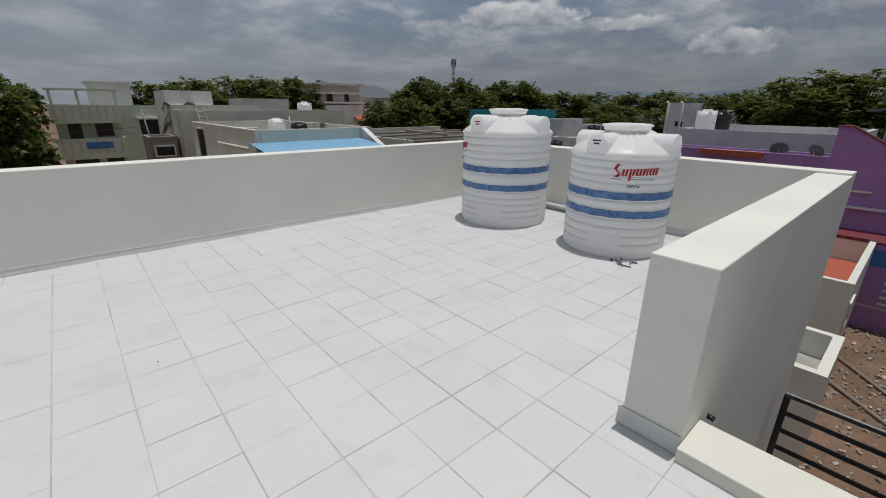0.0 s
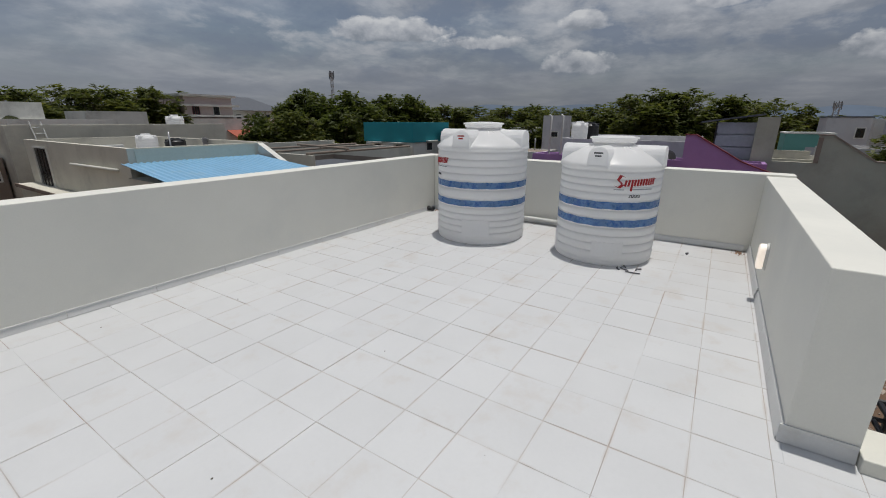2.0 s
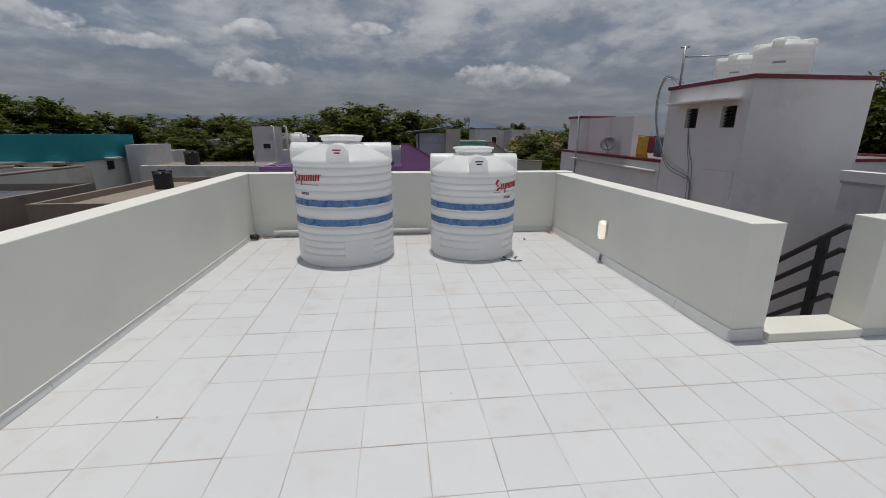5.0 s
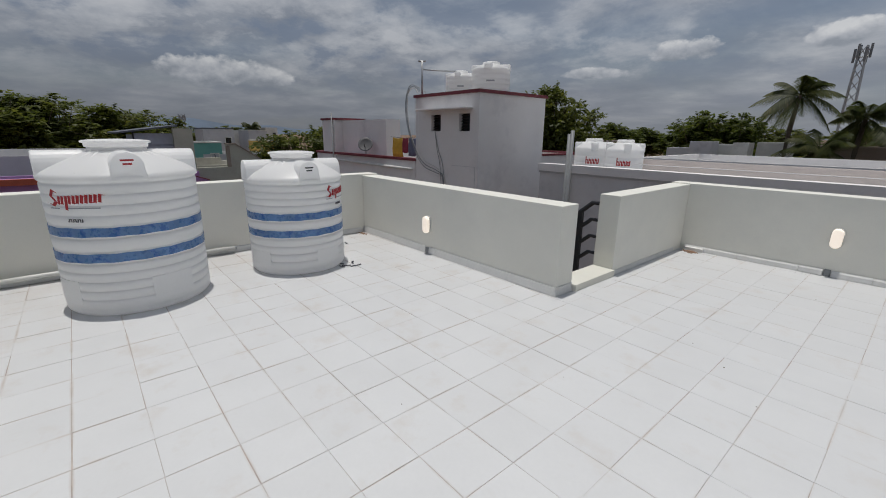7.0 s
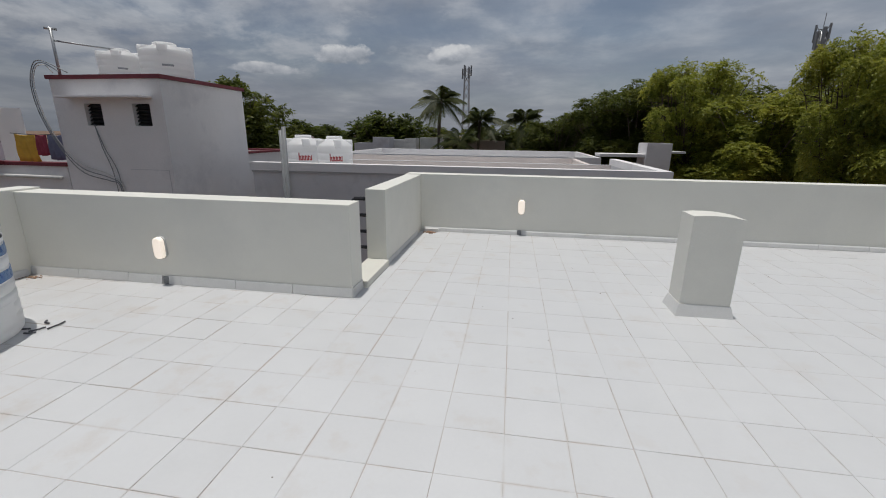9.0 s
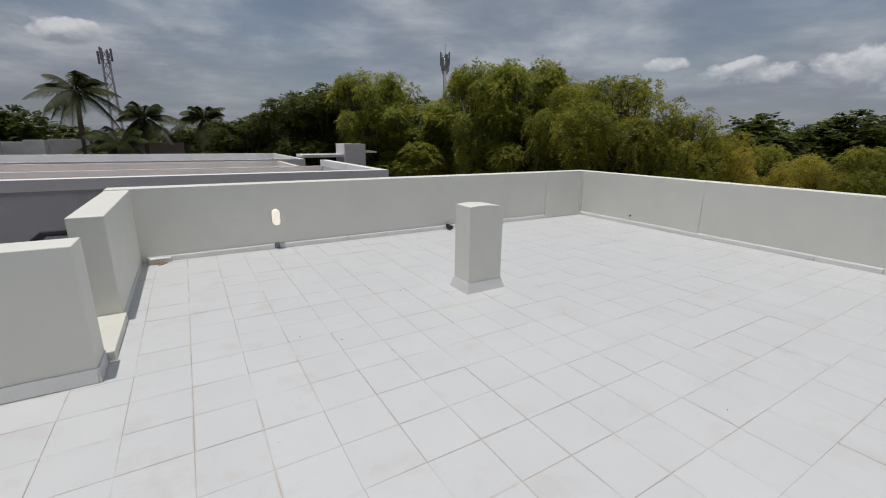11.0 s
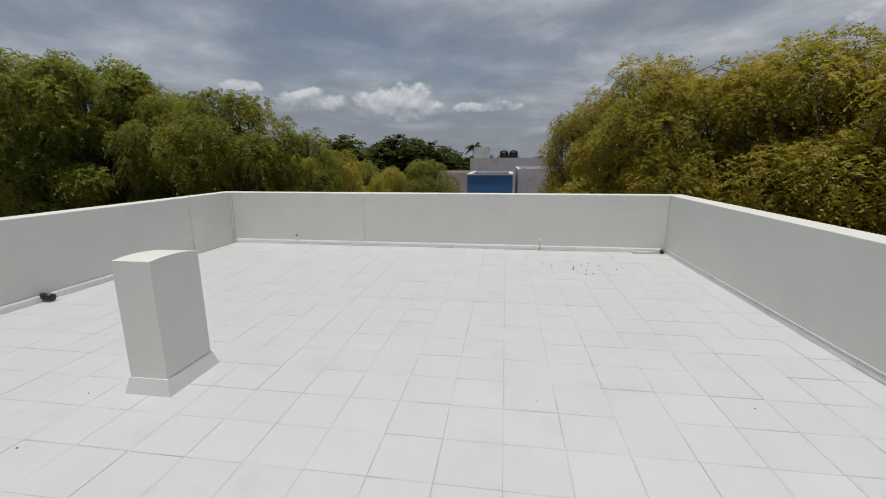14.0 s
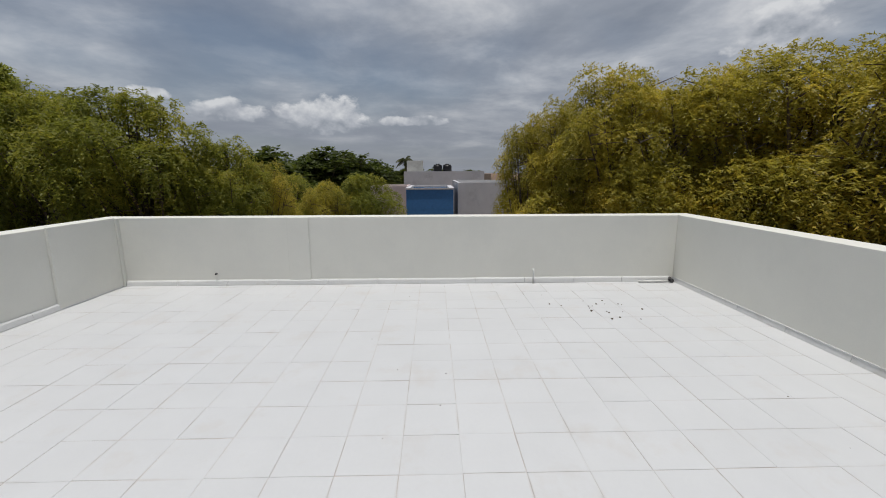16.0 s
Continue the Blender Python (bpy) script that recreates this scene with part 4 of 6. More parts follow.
# pink and white building with a red awning, slate roof house behind
house("pink_house", "pale pink and white flat-roofed building with a red awning", 31, 63, 46, 74, 1.4, M_WASH, rim=0.6)
house("pink_roof_room", "pale pink roof room with a deep white cornice", 31.5, 65, 38.5, 72, 4.3, M_PINK, rim=0.4, z0=0.6, windows=(("s", 33, 2.5, 0.9, 1.3, "red"), ("s", 36, 2.5, 0.9, 1.3, "bare")), cap=M_WASH)
pr = bpy.data.objects["pink_roof_room"]
for z, o in ((3.05, 1.1), (4.40, 0.8), (1.62, 1.6)):
    part("cornice", boxes((-3.5 - o, -3.5 - o, z - 0.6, 3.5 + o * 0.5, 3.5, z - 0.6 + 0.28)), M_WASH, pr)
bm = bmesh.new()
prism(bm, [(60.5, -1.3), (63.1, -0.3), (63.1, -0.18), (60.5, -1.18)], 36, 46, "x")
solid("red_awning", bm, M_REDROOF, label="red sloping sheet awning on the pale building", category="awning")


def hip_house():
    t = thing("hip_roof_house", pose(48, 78, GROUND_Z), "white house with a dark hipped roof", "building")
    part("wall", boxes((-5, -4, 0, 5, 4, 9.7)), M_WASH, t)
    bm = bmesh.new()
    a = [bm.verts.new(p) for p in ((-6.2, -5.2, 9.6), (6.2, -5.2, 9.6), (6.2, 5.2, 9.6), (-6.2, 5.2, 9.6))]
    b = [bm.verts.new(p) for p in ((-2, 0, 12.0), (2, 0, 12.0))]
    for f in ((a[0], a[1], b[1], b[0]), (a[1], a[2], b[1]), (a[2], a[3], b[0], b[1]), (a[3], a[0], b[0]), (a[3], a[2], a[1], a[0])):
        bm.faces.new(f)
    part("roof", bm, M_SLATE, t, "dark slate-coloured hipped roof")
    for x in (-3, 0, 3):
        window(t, "s", -5, -4, 5, 4, x, 8.5, 0.9, 0.8, "bare")


hip_house()

# unfinished brown roof with loose steel pipes
house("brown_house", "unfinished brown concrete roof with loose steel beams", 13.0, 17.3, 21.0, 24.5, -1.0, M_BROWN, rim=0.3, deck=M_SLATE)
solid("roof_back_wall", boxes((13.0, 24.32, -0.998, 21.0, 24.5, -0.02)), M_BEIGE, kind="structure", label="tan back wall of the unfinished roof", category="wall")
for x0, x1 in ((13.0, 13.18), (20.82, 21.0)):
    solid("roof_side_wall", boxes((x0, 17.3, -0.998, x1, 24.319, -0.25)), M_BEIGE, kind="structure", label="tan side wall of the unfinished roof", category="wall")
for a, b in (((13.02, 17.7, -0.195), (20.98, 17.6, -0.195)), ((13.02, 20, -0.195), (20.98, 20.6, -0.195)), ((13.02, 22.4, -0.195), (20.98, 22.2, -0.195)), ((15.5, 17.4, -0.075), (16.6, 22.8, -0.075))):
    pipe_piece("steel_beam", [a, b], 0.06, M_BROWN, "rusty steel beam across the unfinished roof", "beam")
# teal and white house
house("teal_house", "white flat-roofed house with a broad teal roof wall", 23.6, 19.3, 28.0, 23.7, -0.15, M_WASH, rim=0.1,
           windows=(("w", 22.6, -0.85, 0.75, 1.0, ""), ("w", 20.5, -0.85, 0.7, 1.0, ""), ("s", 25.6, -0.5, 0.7, 0.5, "")))
solid("teal_roof_wall", boxes((23.5, 19.2, -0.15, 28.1, 19.4, 1.2), (23.5, 19.4, -0.15, 23.7, 23.8, 1.2), (27.9, 19.4, -0.15, 28.1, 23.8, 1.2), (23.7, 23.6, -0.15, 27.9, 23.8, 1.2)), M_TEAL, kind="structure", label="teal painted roof parapet", category="wall")
house("grey_house", "small grey roof block beside the teal house", 26.6, 17.6, 29.2, 18.9, 0.6, M_GREYWALL, rim=0.3)
house("brown_house", "low weathered house with pinkish-brown roof walls", 14.6, 10.6, 23.6, 15.4, -1.0, M_BROWN, rim=0.25, deck=M_BROWN)
house("brown_house", "low weathered house with pinkish-brown roof walls", 12.2, 9.6, 19.2, 10.5, -1.35, M_BROWN, rim=0.3, deck=M_BROWN)
plain_tank(20.6, 14.0, -1.25, 0.4, 0.9, "black plastic tank on a low roof", M_BLACK)
house("far_house", "low house with a flat reddish-brown roof beyond the plots", 26, 10.8, 29.2, 18, -0.58, M_WASH, rim=0.04, deck=M_BROWN, group="far houses")

# purple house to the east
ph = house("purple_house", "bright purple flat-roofed house with maroon trim", 24, -0.8, 25.7, 10.6, -0.50, M_PURPLE, rim=0.35, windows=(("w", 1.7, -2.2, 0.8, 0.6, "red"), ("w", 1.4, -4.3, 1.3, 0.9, "bare")))
bm = bmesh.new()
prism(bm, [(-1.15, -0.95), (-1.15, GROUND_Z), (2.66, GROUND_Z), (2.66, 0.74), (2.22, 0.74), (0.20, -0.45), (-0.35, -0.66)], 23.7, 23.998, "x")
stair_wall = solid("purple_stair_wall", bm, M_PURPLE, kind="structure", label="purple sloping stair wall with dark trim", category="wall")
bm = bmesh.new()
prism(bm, [(2.70, 0.742), (2.70, 0.79), (2.20, 0.79), (0.18, -0.40), (-0.36, -0.61), (-1.17, -0.90), (-1.17, -0.945), (-0.35, -0.655), (0.20, -0.445), (2.22, 0.742)], 23.62, 24.05, "x")
part("coping", bm, M_MAROON, stair_wall)
solid("purple_ledge", boxes((23.45, -1.3, -2.42, 23.698, 1.9, -2.34)), M_GREYWALL, label="pale ledge on the purple wall", category="ledge")
porch = thing("purple_porch", pose(22.05, 0.4, GROUND_Z), "purple projecting porch block with pale slatted grille", "porch")
part("body", boxes((0.0, -2.6, 0.0, 1.64, 2.0, 3.42), bevel=0.02), M_PURPLE, porch)
part("trim", boxes((-0.05, -2.62, 3.421, 1.645, 2.05, 3.50)), M_MAROON, porch)
part("trim", boxes((-0.04, -2.62, 0.93, -0.002, 2.0, 1.0)), M_PINK, porch, "pale ledge line")
# no hole here: the opening's inner shade is a black plate
part("opening", boxes((-0.012, 0.25, 2.1, -0.002, 0.55, 2.5)), M_BLACK, porch, "black plate for the dark inside of a small opening")
part("opening", boxes((-0.012, -0.65, 2.55, -0.002, 0.10, 3.20)), M_BLUEWALL, porch, "dark blue painted panel")
for k in range(6):
    part("slat", boxes((-0.045, -1.32, 1.12 + k * 0.27, -0.002, -0.52, 1.20 + k * 0.27), bevel=0.008), M_WASH, porch, "pale pink painted slat")
solid("red_roof_edge", boxes((23.75, 5.0, -0.75, 23.99, 7.6, -0.50)), M_REDROOF, label="red painted band on the purple house", category="trim")
house("grey_house", "grey parapeted roof behind the purple house", 27.5, 2.4, 38, 10.2, 0.27, M_GREYWALL, rim=0.7)
dish(24.6, 4.6, -0.85, 0.36, 100)
dish(25.2, 3.4, -0.85, 0.34, 60)
plain_tank(30, 9.6, -0.1, 0.55, 1.45, "white plastic tank on a grey roof")
plain_tank(31.4, 9.2, -0.1, 0.55, 1.4, "black plastic tank on a grey roof", M_BLACK)
house("grey_roof_block", "grey concrete stair block on a far roof", 37.2, 13.0, 39.2, 14.9, 1.8, M_GREYWALL, rim=0.2, windows=(("w", 13.8, 0.2, 0.6, 0.4, "bare"),))
for py in (9.0, 9.7):
    pipe_piece("roof_pipe", [(24.3, py, -0.85), (24.3, py, 1.65), (24.3, py + 0.12, 1.70)], 0.055, M_PVC, "upright grey roof pipe with cap")


def striped_shed():
    t = thing("sheet_shed", pose(26.3, 0.50, GROUND_Z), "grey sheet-clad roof shed with black framing", "shed")
    part("body", boxes((0.1, -0.75, 0, 5, 0.9, 8.05)), M_SHEETGREY, t)
    for k in range(5):
        part("sheet", boxes((0.02, -0.78, 5.1 + k * 0.62, 0.098, 0.95, 5.66 + k * 0.62)), M_SHEETGREY, t)
    for y in (-0.84, 0.95):
        part("frame", boxes((-0.03, y, 4.5, 0.03, y + 0.07, 8.2)), M_BLACK, t)
    bm = bmesh.new()
    prism(bm, [(-0.95, 8.50), (1.7, 8.12), (1.7, 8.19), (-0.95, 8.58)], -0.4, 6, "x")
    part("roof", bm, M_SLATE, t, "dark sloping sheet roof")


striped_shed()
bm = bmesh.new()
prism(bm, [(-0.18, GROUND_Z), (-6.40, GROUND_Z), (-6.40, -0.42), (-4.76, -0.34), (-3.13, 0.78), (-2.66, 0.78), (-2.66, -0.46), (-1.06, -0.46), (-1.06, 1.60), (-0.18, 1.60)], 25.75, 26.05, "x")
solid("olive_wall", bm, M_OLIVE, kind="structure", label="olive-grey stepped and sloping house wall", category="wall")
house("olive_house", "olive-grey house behind its stepped wall", 26.06, -6.3, 33, -0.5, -1.1, M_OLIVE, rim=0.4)
bm = bmesh.new()
prism(bm, [(-6.46, -0.418), (-4.76, -0.338), (-3.10, 0.782), (-2.62, 0.782), (-2.62, 0.84), (-3.12, 0.84), (-4.78, -0.27), (-6.46, -0.35)], 25.68, 26.12, "x")
solid("olive_coping", bm, M_BROWN, label="brown coping on the olive wall", category="trim")
solid("terrace_rail_wall", boxes((27.2, -2.64, -1.1, 27.35, -1.0, 0.0)), M_BEIGE, kind="structure", label="weathered cream terrace wall behind the olive wall", category="wall")
solid("brick_jamb", boxes((25.7, -2.80, -0.46, 25.748, -2.62, 0.70)), M_BROWN, label="reddish brown jamb edge on the olive wall", category="trim")
# far roofs to the east
for x, y, wx, wy, h, mt, lab in ((58, 24.5, 6, 7, 0.35, M_WASH, "white low far house"), (62, 17.5, 6, 5.5, 0.45, M_PINK, "pink low far house"), (52, 29.0, 5, 4.5, 0.0, M_AQUA, "pale aqua low far house"), (70, 34, 7, 9, 0.6, M_GREYWALL, "grey low far house"), (34, 22.5, 4, 3.5, -0.1, M_GREYWALL, "grey low roof")):
    house("far_house", lab + " beyond the plots", x, y - wy / 2, x + wx, y + wy / 2, h, mt, rim=0.25, windows=(("w", y - wy * 0.2, h - 1.3, 0.8, 0.8, "bare"),), group="far houses")
plain_tank(27.4, 15.6, -0.59, 0.42, 0.85, "black plastic tank on a low roof", M_BLACK)
pipe_piece("utility_box_pole", [(28.5, 12.2, -0.62), (28.5, 12.2, 0.2)], 0.05, M_GREYPVC, "short grey post on a low roof", "post")
for i, (b, d, w, h, mt, lab) in enumerate(((101.2, 40, 5, -0.2, M_GREYWALL, "grey far house"), (99.4, 30, 4, -0.4, M_BEIGE, "beige far house"),
                                            (54.5, 95, 7, 1.6, M_WASH, "white far house"), (70, 85, 6, 2.2, M_WASH, "white far house"), (76, 70, 7, 1.2, M_GREYWALL, "grey far house"))):
    x, y = polar((-0.75, 1.77), b, d)
    house("far_house", lab + " among trees", x - w / 2, y - w / 2, x + w / 2, y + w / 2, h, mt, rim=0.3, windows=(("w", y - 0.8, h - 1.6, 0.9, 1.0, "bare"), ("w", y + 1.0, h - 1.6, 0.9, 1.0, "bare")), group="far houses")
for x, y, w, h, mt, lab in ((10.5, 42, 6, 1.3, M_WASH, "white far house"), (9.4, 36.5, 3.5, -1.0, M_REDROOF, "red-roofed small house"), (17.5, 52, 5, 2.0, M_WASH, "white far house"), (11.8, 31, 3, -2.0, M_BEIGE, "beige small house")):
    house("far_house", lab + " among trees", x - w / 2, y - w / 2, x + w / 2, y + w / 2, h, mt, rim=0.3, group="far houses")

for x, y0, y1, h, mt, cap, lab in ((45, -8.21, -5.53, 1.72, M_GREYWALL, M_SLATE, "grey far house with a dark sheet roof"), (50, -10.8, -9.4, 1.65, M_WASH, None, "small white far house"), (46, -11.76, -9.88, 1.6, M_GREYWALL, M_WASH, "grey far house with pale parapet top"),
                                    (38, -10.1, -8.47, 0.7, M_YELLOW, M_BEIGE, "yellow far house with a flat roof"), (36, -4.85, -2.34, 0.62, M_SEA, M_WASH, "sea-green far house"), (70, -21.4, -19.6, 2.2, M_WASH, None, "white far house")):
    house("far_house", lab + " among trees", x, y0, x + 3.5, y1, h, mt, rim=0.25, windows=(("w", y0 + 0.55, h - 1.15, 0.5, 0.7, "bare"),), cap=cap, group="far houses")
house("far_house", "pale grey roof block beyond the long roofs", 10.2, -31.5, 11.6, -30, 1.15, M_GREYWALL, rim=0.1, group="far houses")
house("far_house", "small pale roof block beyond the long roofs", 8.0, -31.3, 8.9, -30, 1.1, M_WASH, rim=0.1, group="far houses")
house("far_house", "white house behind palms and trees", 7.2, 45, 11, 50, 2.5, M_WASH, rim=0.2, group="far houses")
house("gate_house", "low brown gate and stair house beside the grey house", 3.5, 29.2, 4.9, 31.5, -0.4, M_BROWN, rim=0.2, windows=(("s", 4.2, -1.2, 0.9, 0.5, "bare"),))

# lower annex and yard to the east
house("annex", "low cream house with an open parapet below the terrace", 9.6, 0.2, 11.8, 4.0, -3.3, M_SILL, rim=0.6)
house("annex", "low cream house with an open parapet and red floor", 15.9, 0.45, 22.2, 4.2, -3.3, M_SILL, rim=0.9, deck=M_REDROOF, windows=(("s", 17.2, -4.6, 0.9, 0.8, "bare"),))
house("yard_shed", "low yard shed with a blue sheet roof", 20, -7.5, 23, -2.5, -3.9, M_GREYWALL, rim=0.02, deck=M_BLUEROOF)
for i in range(2):
    pipe_piece("yard_beam", [(10.5 + i * 0.6, -6, GROUND_Z + 0.06), (16.5 + i * 2, 0.3, GROUND_Z + 0.06)], 0.06, M_BROWN, "long concrete beam lying in the yard", "beam")


def rubble():
    bm = bmesh.new()
    rnd = random.Random(31)
    for _ in range(2600):
        s = rnd.uniform(0.03, 0.12) * rnd.uniform(0.4, 1.2)
        m = Matrix.Translation((rnd.uniform(7, 24), rnd.uniform(-6, 1.2), GROUND_Z + s * 0.2)) @ Euler((rnd.random() * 3, rnd.random() * 3, rnd.random() * 3)).to_matrix().to_4x4() @ Matrix.Diagonal((s, s * rnd.uniform(0.4, 1), s * rnd.uniform(0.3, 0.8), 1))
        bmesh.ops.create_cube(bm, size=1.2, matrix=m)
    solid("rubble", bm, M_RUBBLE, label="broken bricks and stones scattered over the yard", category="rubble", kind="stuff")


rubble()

# white neighbour house with the stair tower
st = house("stair_tower", "white rendered stair tower with maroon coping and sunshade", 8.2, -7.95, 11.15, -4.94, 2.58, M_WHITEWALL, rim=0.12, cap=M_MAROON)
so = Vector(st.location)
bpy.data.objects.remove([c for c in st.children if c.name.startswith("wall") and c.data.vertices[0].co.y > 1.2 and max(v.co.x for v in c.data.vertices) > 1.4 and min(v.co.x for v in c.data.vertices) < -1.4][0])


def tower_front():
    """North wall of the tower with two deep openings, each closed by dark slats."""
    bm = bmesh.new()
    z0, z1, zl, zh = 0.0, 2.58 - so.z, 1.54 - so.z, 2.04 - so.z
    y0, y1 = -4.94 - 0.18 - so.y, -4.94 - so.y
    holes = ((8.56 - so.x, 9.02 - so.x), (9.86 - so.x, 10.32 - so.x))
    xs = [-1.475, holes[0][0], holes[0][1], holes[1][0], holes[1][1], 1.475]
    box(bm, xs[0], y0, z0, xs[5], y1, zl)
    box(bm, xs[0], y0, zh, xs[5], y1, z1)
    for a in (0, 2, 4):
        box(bm, xs[a], y0, zl, xs[a + 1], y1, zh)
    part("wall", bm, M_WHITEWALL, st)
    for a, b in holes:
        # black sheet at the back stands in for the unlit inside
        w = part("window", boxes((a + 0.002, y0 + 0.002, zl + 0.002, b - 0.002, y0 + 0.03, zh - 0.002)), M_BLACK, st, "black sheet for the dark behind the louvres")
        for k in range(6):
            bm = boxes((a + 0.005, -0.035, -0.006, b - 0.005, 0.035, 0.006))
            bmesh.ops.rotate(bm, verts=bm.verts[:], cent=(0, 0, 0), matrix=Matrix.Rotation(radians(-40), 3, "X"))
            bmesh.ops.translate(bm, verts=bm.verts[:], vec=(0, y0 + 0.075, zl + 0.045 + k * 0.081))
            part("slat", bm, M_BLACK, w)


tower_front()
part("sunshade", boxes((8.46 - so.x, -4.941 - so.y, 2.15 - so.z, 10.70 - so.x, -4.58 - so.y, 2.20 - so.z), bevel=0.008), M_WHITEWALL, st)
part("access_frame", boxes((8.30 - so.x, -4.941 - so.y, 0.52 - so.z, 9.35 - so.x, -4.93 - so.y, 0.535 - so.z), (8.30 - so.x, -4.941 - so.y, -0.1 - so.z, 8.315 - so.x, -4.93 - so.y, 0.52 - so.z)), M_GREYWALL, st)
plain_tank(10.45, -6.3, 2.46, 0.50, 1.0, "white ribbed tank on the stair tower", print_bar=True)
plain_tank(9.28, -6.5, 2.46, 0.60, 1.16, "white ribbed tank on the stair tower", print_bar=True)
house("white_house", "white rendered flat-roofed house with maroon parapet line", 11.2, -16, 19, -4.96, 0.55, M_WHITEWALL, rim=0.8, cap=M_MAROON)
house("roof_room", "white rendered roof room with dark coping", 13.5, -5.95, 17.0, -5.3, 1.98, M_WHITEWALL, rim=0.1, z0=-0.2)
house("roof_room", "white rendered corner pier of the roof room with dark coping", 17.02, -6.4, 18.2, -4.93, 2.0, M_WHITEWALL, rim=0.1, z0=0.0, cap=M_MAROON)
solid("parapet_line", boxes((13.0, -4.90, 0.58, 16.9, -4.80, 0.66)), M_MAROON, label="maroon drip line on the white house", category="trim")
dish(14.5, -4.98, 0.64, 0.29, 228, "grey satellite dish on the white house wall")
pipe_piece("wall_pipe", [(17.15, -4.88, -3), (17.15, -4.88, 2.3)], 0.032, M_GREYPVC, "grey pipe up the white house wall")
pipe_piece("wall_pipe", [(17.5, -4.85, 0.33), (11.3, -4.85, 0.28)], 0.045, M_PVC, "white pipe along the white house wall")
pipe_piece("roof_pipe", [(11.0, -5.1, 2.6), (11.0, -5.1, 3.72)], 0.032, M_STEEL, "steel roof pipe beside the tanks")
pipe_piece("roof_pipe", [(11.06, -5.0, 3.70), (10.94, -5.2, 3.70)], 0.03, M_STEEL, "steel cross end on the roof pipe")
pipe_piece("roof_pipe", [(11.0, -5.1, 3.45), (10.4, -6.1, 3.42)], 0.02, M_STEEL, "steel roof pipe beside the tanks")


def smooth(pts, n=6):
    """Catmull-Rom points through pts."""
    p = [Vector(q) for q in pts]
    p = [p[0]] + p + [p[-1]]
    out = []
    for a, b, c, d in zip(p, p[1:], p[2:], p[3:]):
        for i in range(n):
            t = i / n
            out.append(0.5 * (2 * b + (c - a) * t + (2 * a - 5 * b + 4 * c - d) * t * t + (3 * b - a - 3 * c + d) * t ** 3))
    return out + [p[-2]]


for k in range(3):
    pts = [(10.95 - 0.2 * k, -4.9, 2.72), (11.05 + 0.05 * k, -4.82, 2.88 + 0.05 * k), (11.28 + 0.05 * k, -4.78, 2.78), (11.36 + 0.05 * k, -4.75, 2.3), (11.22 + 0.05 * k, -4.75, 1.6), (11.0, -4.8, 1.05 - 0.08 * k), (10.6, -4.85, 0.62 - 0.1 * k), (9.95, -4.88, 0.40 - 0.08 * k), (9.62 + 0.04 * k, -4.9, 0.1), (9.58 + 0.04 * k, -4.9, -0.8)]
    pipe_piece("cable", smooth(pts), 0.011, M_GREYPVC if k else M_PVC, "loose cable hanging down the stair tower", "cable")
for k in range(2):
    pipe_piece("cable", smooth([(10.12, -4.92, 1.56), (10.0 - 0.06 * k, -4.91, 1.0), (9.82 - 0.14 * k, -4.9, 0.4), (9.74 - 0.1 * k, -4.9, -0.8)]), 0.009, M_GREYPVC, "loose cable hanging down the stair tower", "cable")


def cloth(x0, x1, y, z, drop, mat, label):
    bm = bmesh.new()
    n = 14
    rows = []
    for i in range(n + 1):
        x = x0 + (x1 - x0) * i / n
        rows.append([bm.verts.new((x, y + 0.05 * math.sin(i * 1.3 + j) * j / 4, z - drop * j / 4 - 0.03 * math.sin(math.pi * i / n))) for j in range(5)])
    for a, b in zip(rows, rows[1:]):
        for j in range(4):
            bm.faces.new((a[j], b[j], b[j + 1], a[j + 1]))
    ob = solid("hanging_cloth", bm, mat, smooth=True, label=label, category="laundry", group="laundry")
    sm = ob.modifiers.new("thick", "SOLIDIFY")
    sm.thickness = 0.012


pipe_piece("clothes_line", [(11.1, -5.05, 1.34), (12.0, -5.05, 1.30), (12.8, -5.05, 1.34)], 0.008, M_BLACK, "clothes line between the roof rooms", "line")
cloth(12.1, 12.7, -5.06, 1.32, 0.7, M_CLOTHY, "yellow cloth hung on the clothes line")
cloth(11.75, 12.08, -5.06, 1.32, 0.5, M_CLOTHR, "dark red cloth hung on the clothes line")
cloth(11.25, 11.72, -5.06, 1.32, 0.6, M_CLOTHB, "dark blue cloth hung on the clothes line")

# grey neighbour house to the south
house("grey_roof_house", "grey rendered flat-roofed house with pale parapet tops", -3.4, -12.0, 7.15, -6.5, 0.45, M_GREYWALL, rim=0.58, deck=M_PALEDECK)
solid("pale_coping", boxes((-3.45, -6.75, 0.452, 7.2, -6.45, 0.66), (-3.45, -12.0, 0.452, -3.2, -6.751, 0.66)), M_WHITEWALL, kind="structure", label="pale painted parapet top", category="trim")
solid("cream_inner_wall", boxes((-3.21, -11.818, -0.12, 6.96, -11.80, 0.44)), M_CREAM, kind="structure", label="cream painted inner face of the back parapet", category="wall")
solid("dark_band", boxes((-3.43, -6.497, 0.40, 7.17, -6.47, 0.60)), M_DARKBAND, kind="structure", label="grey drip band under the parapet top", category="trim")
house("cream_roof_house", "cream flat-roofed house behind the grey one", -2.9, -18.2, 9.5, -12.2, 0.33, M_CREAM, rim=0.5, deck=M_PALEDECK)
house("white_roof_house", "white flat-roofed house with a long parapet", -4.2, -27, 10, -18.6, 0.38, M_WHITEWALL, rim=0.5, deck=M_PALEDECK)
house("white_block", "white rendered roof block with a thin slab", -7.75, -21, -6.55, -19.4, 1.12, M_WHITEWALL, rim=0.05)
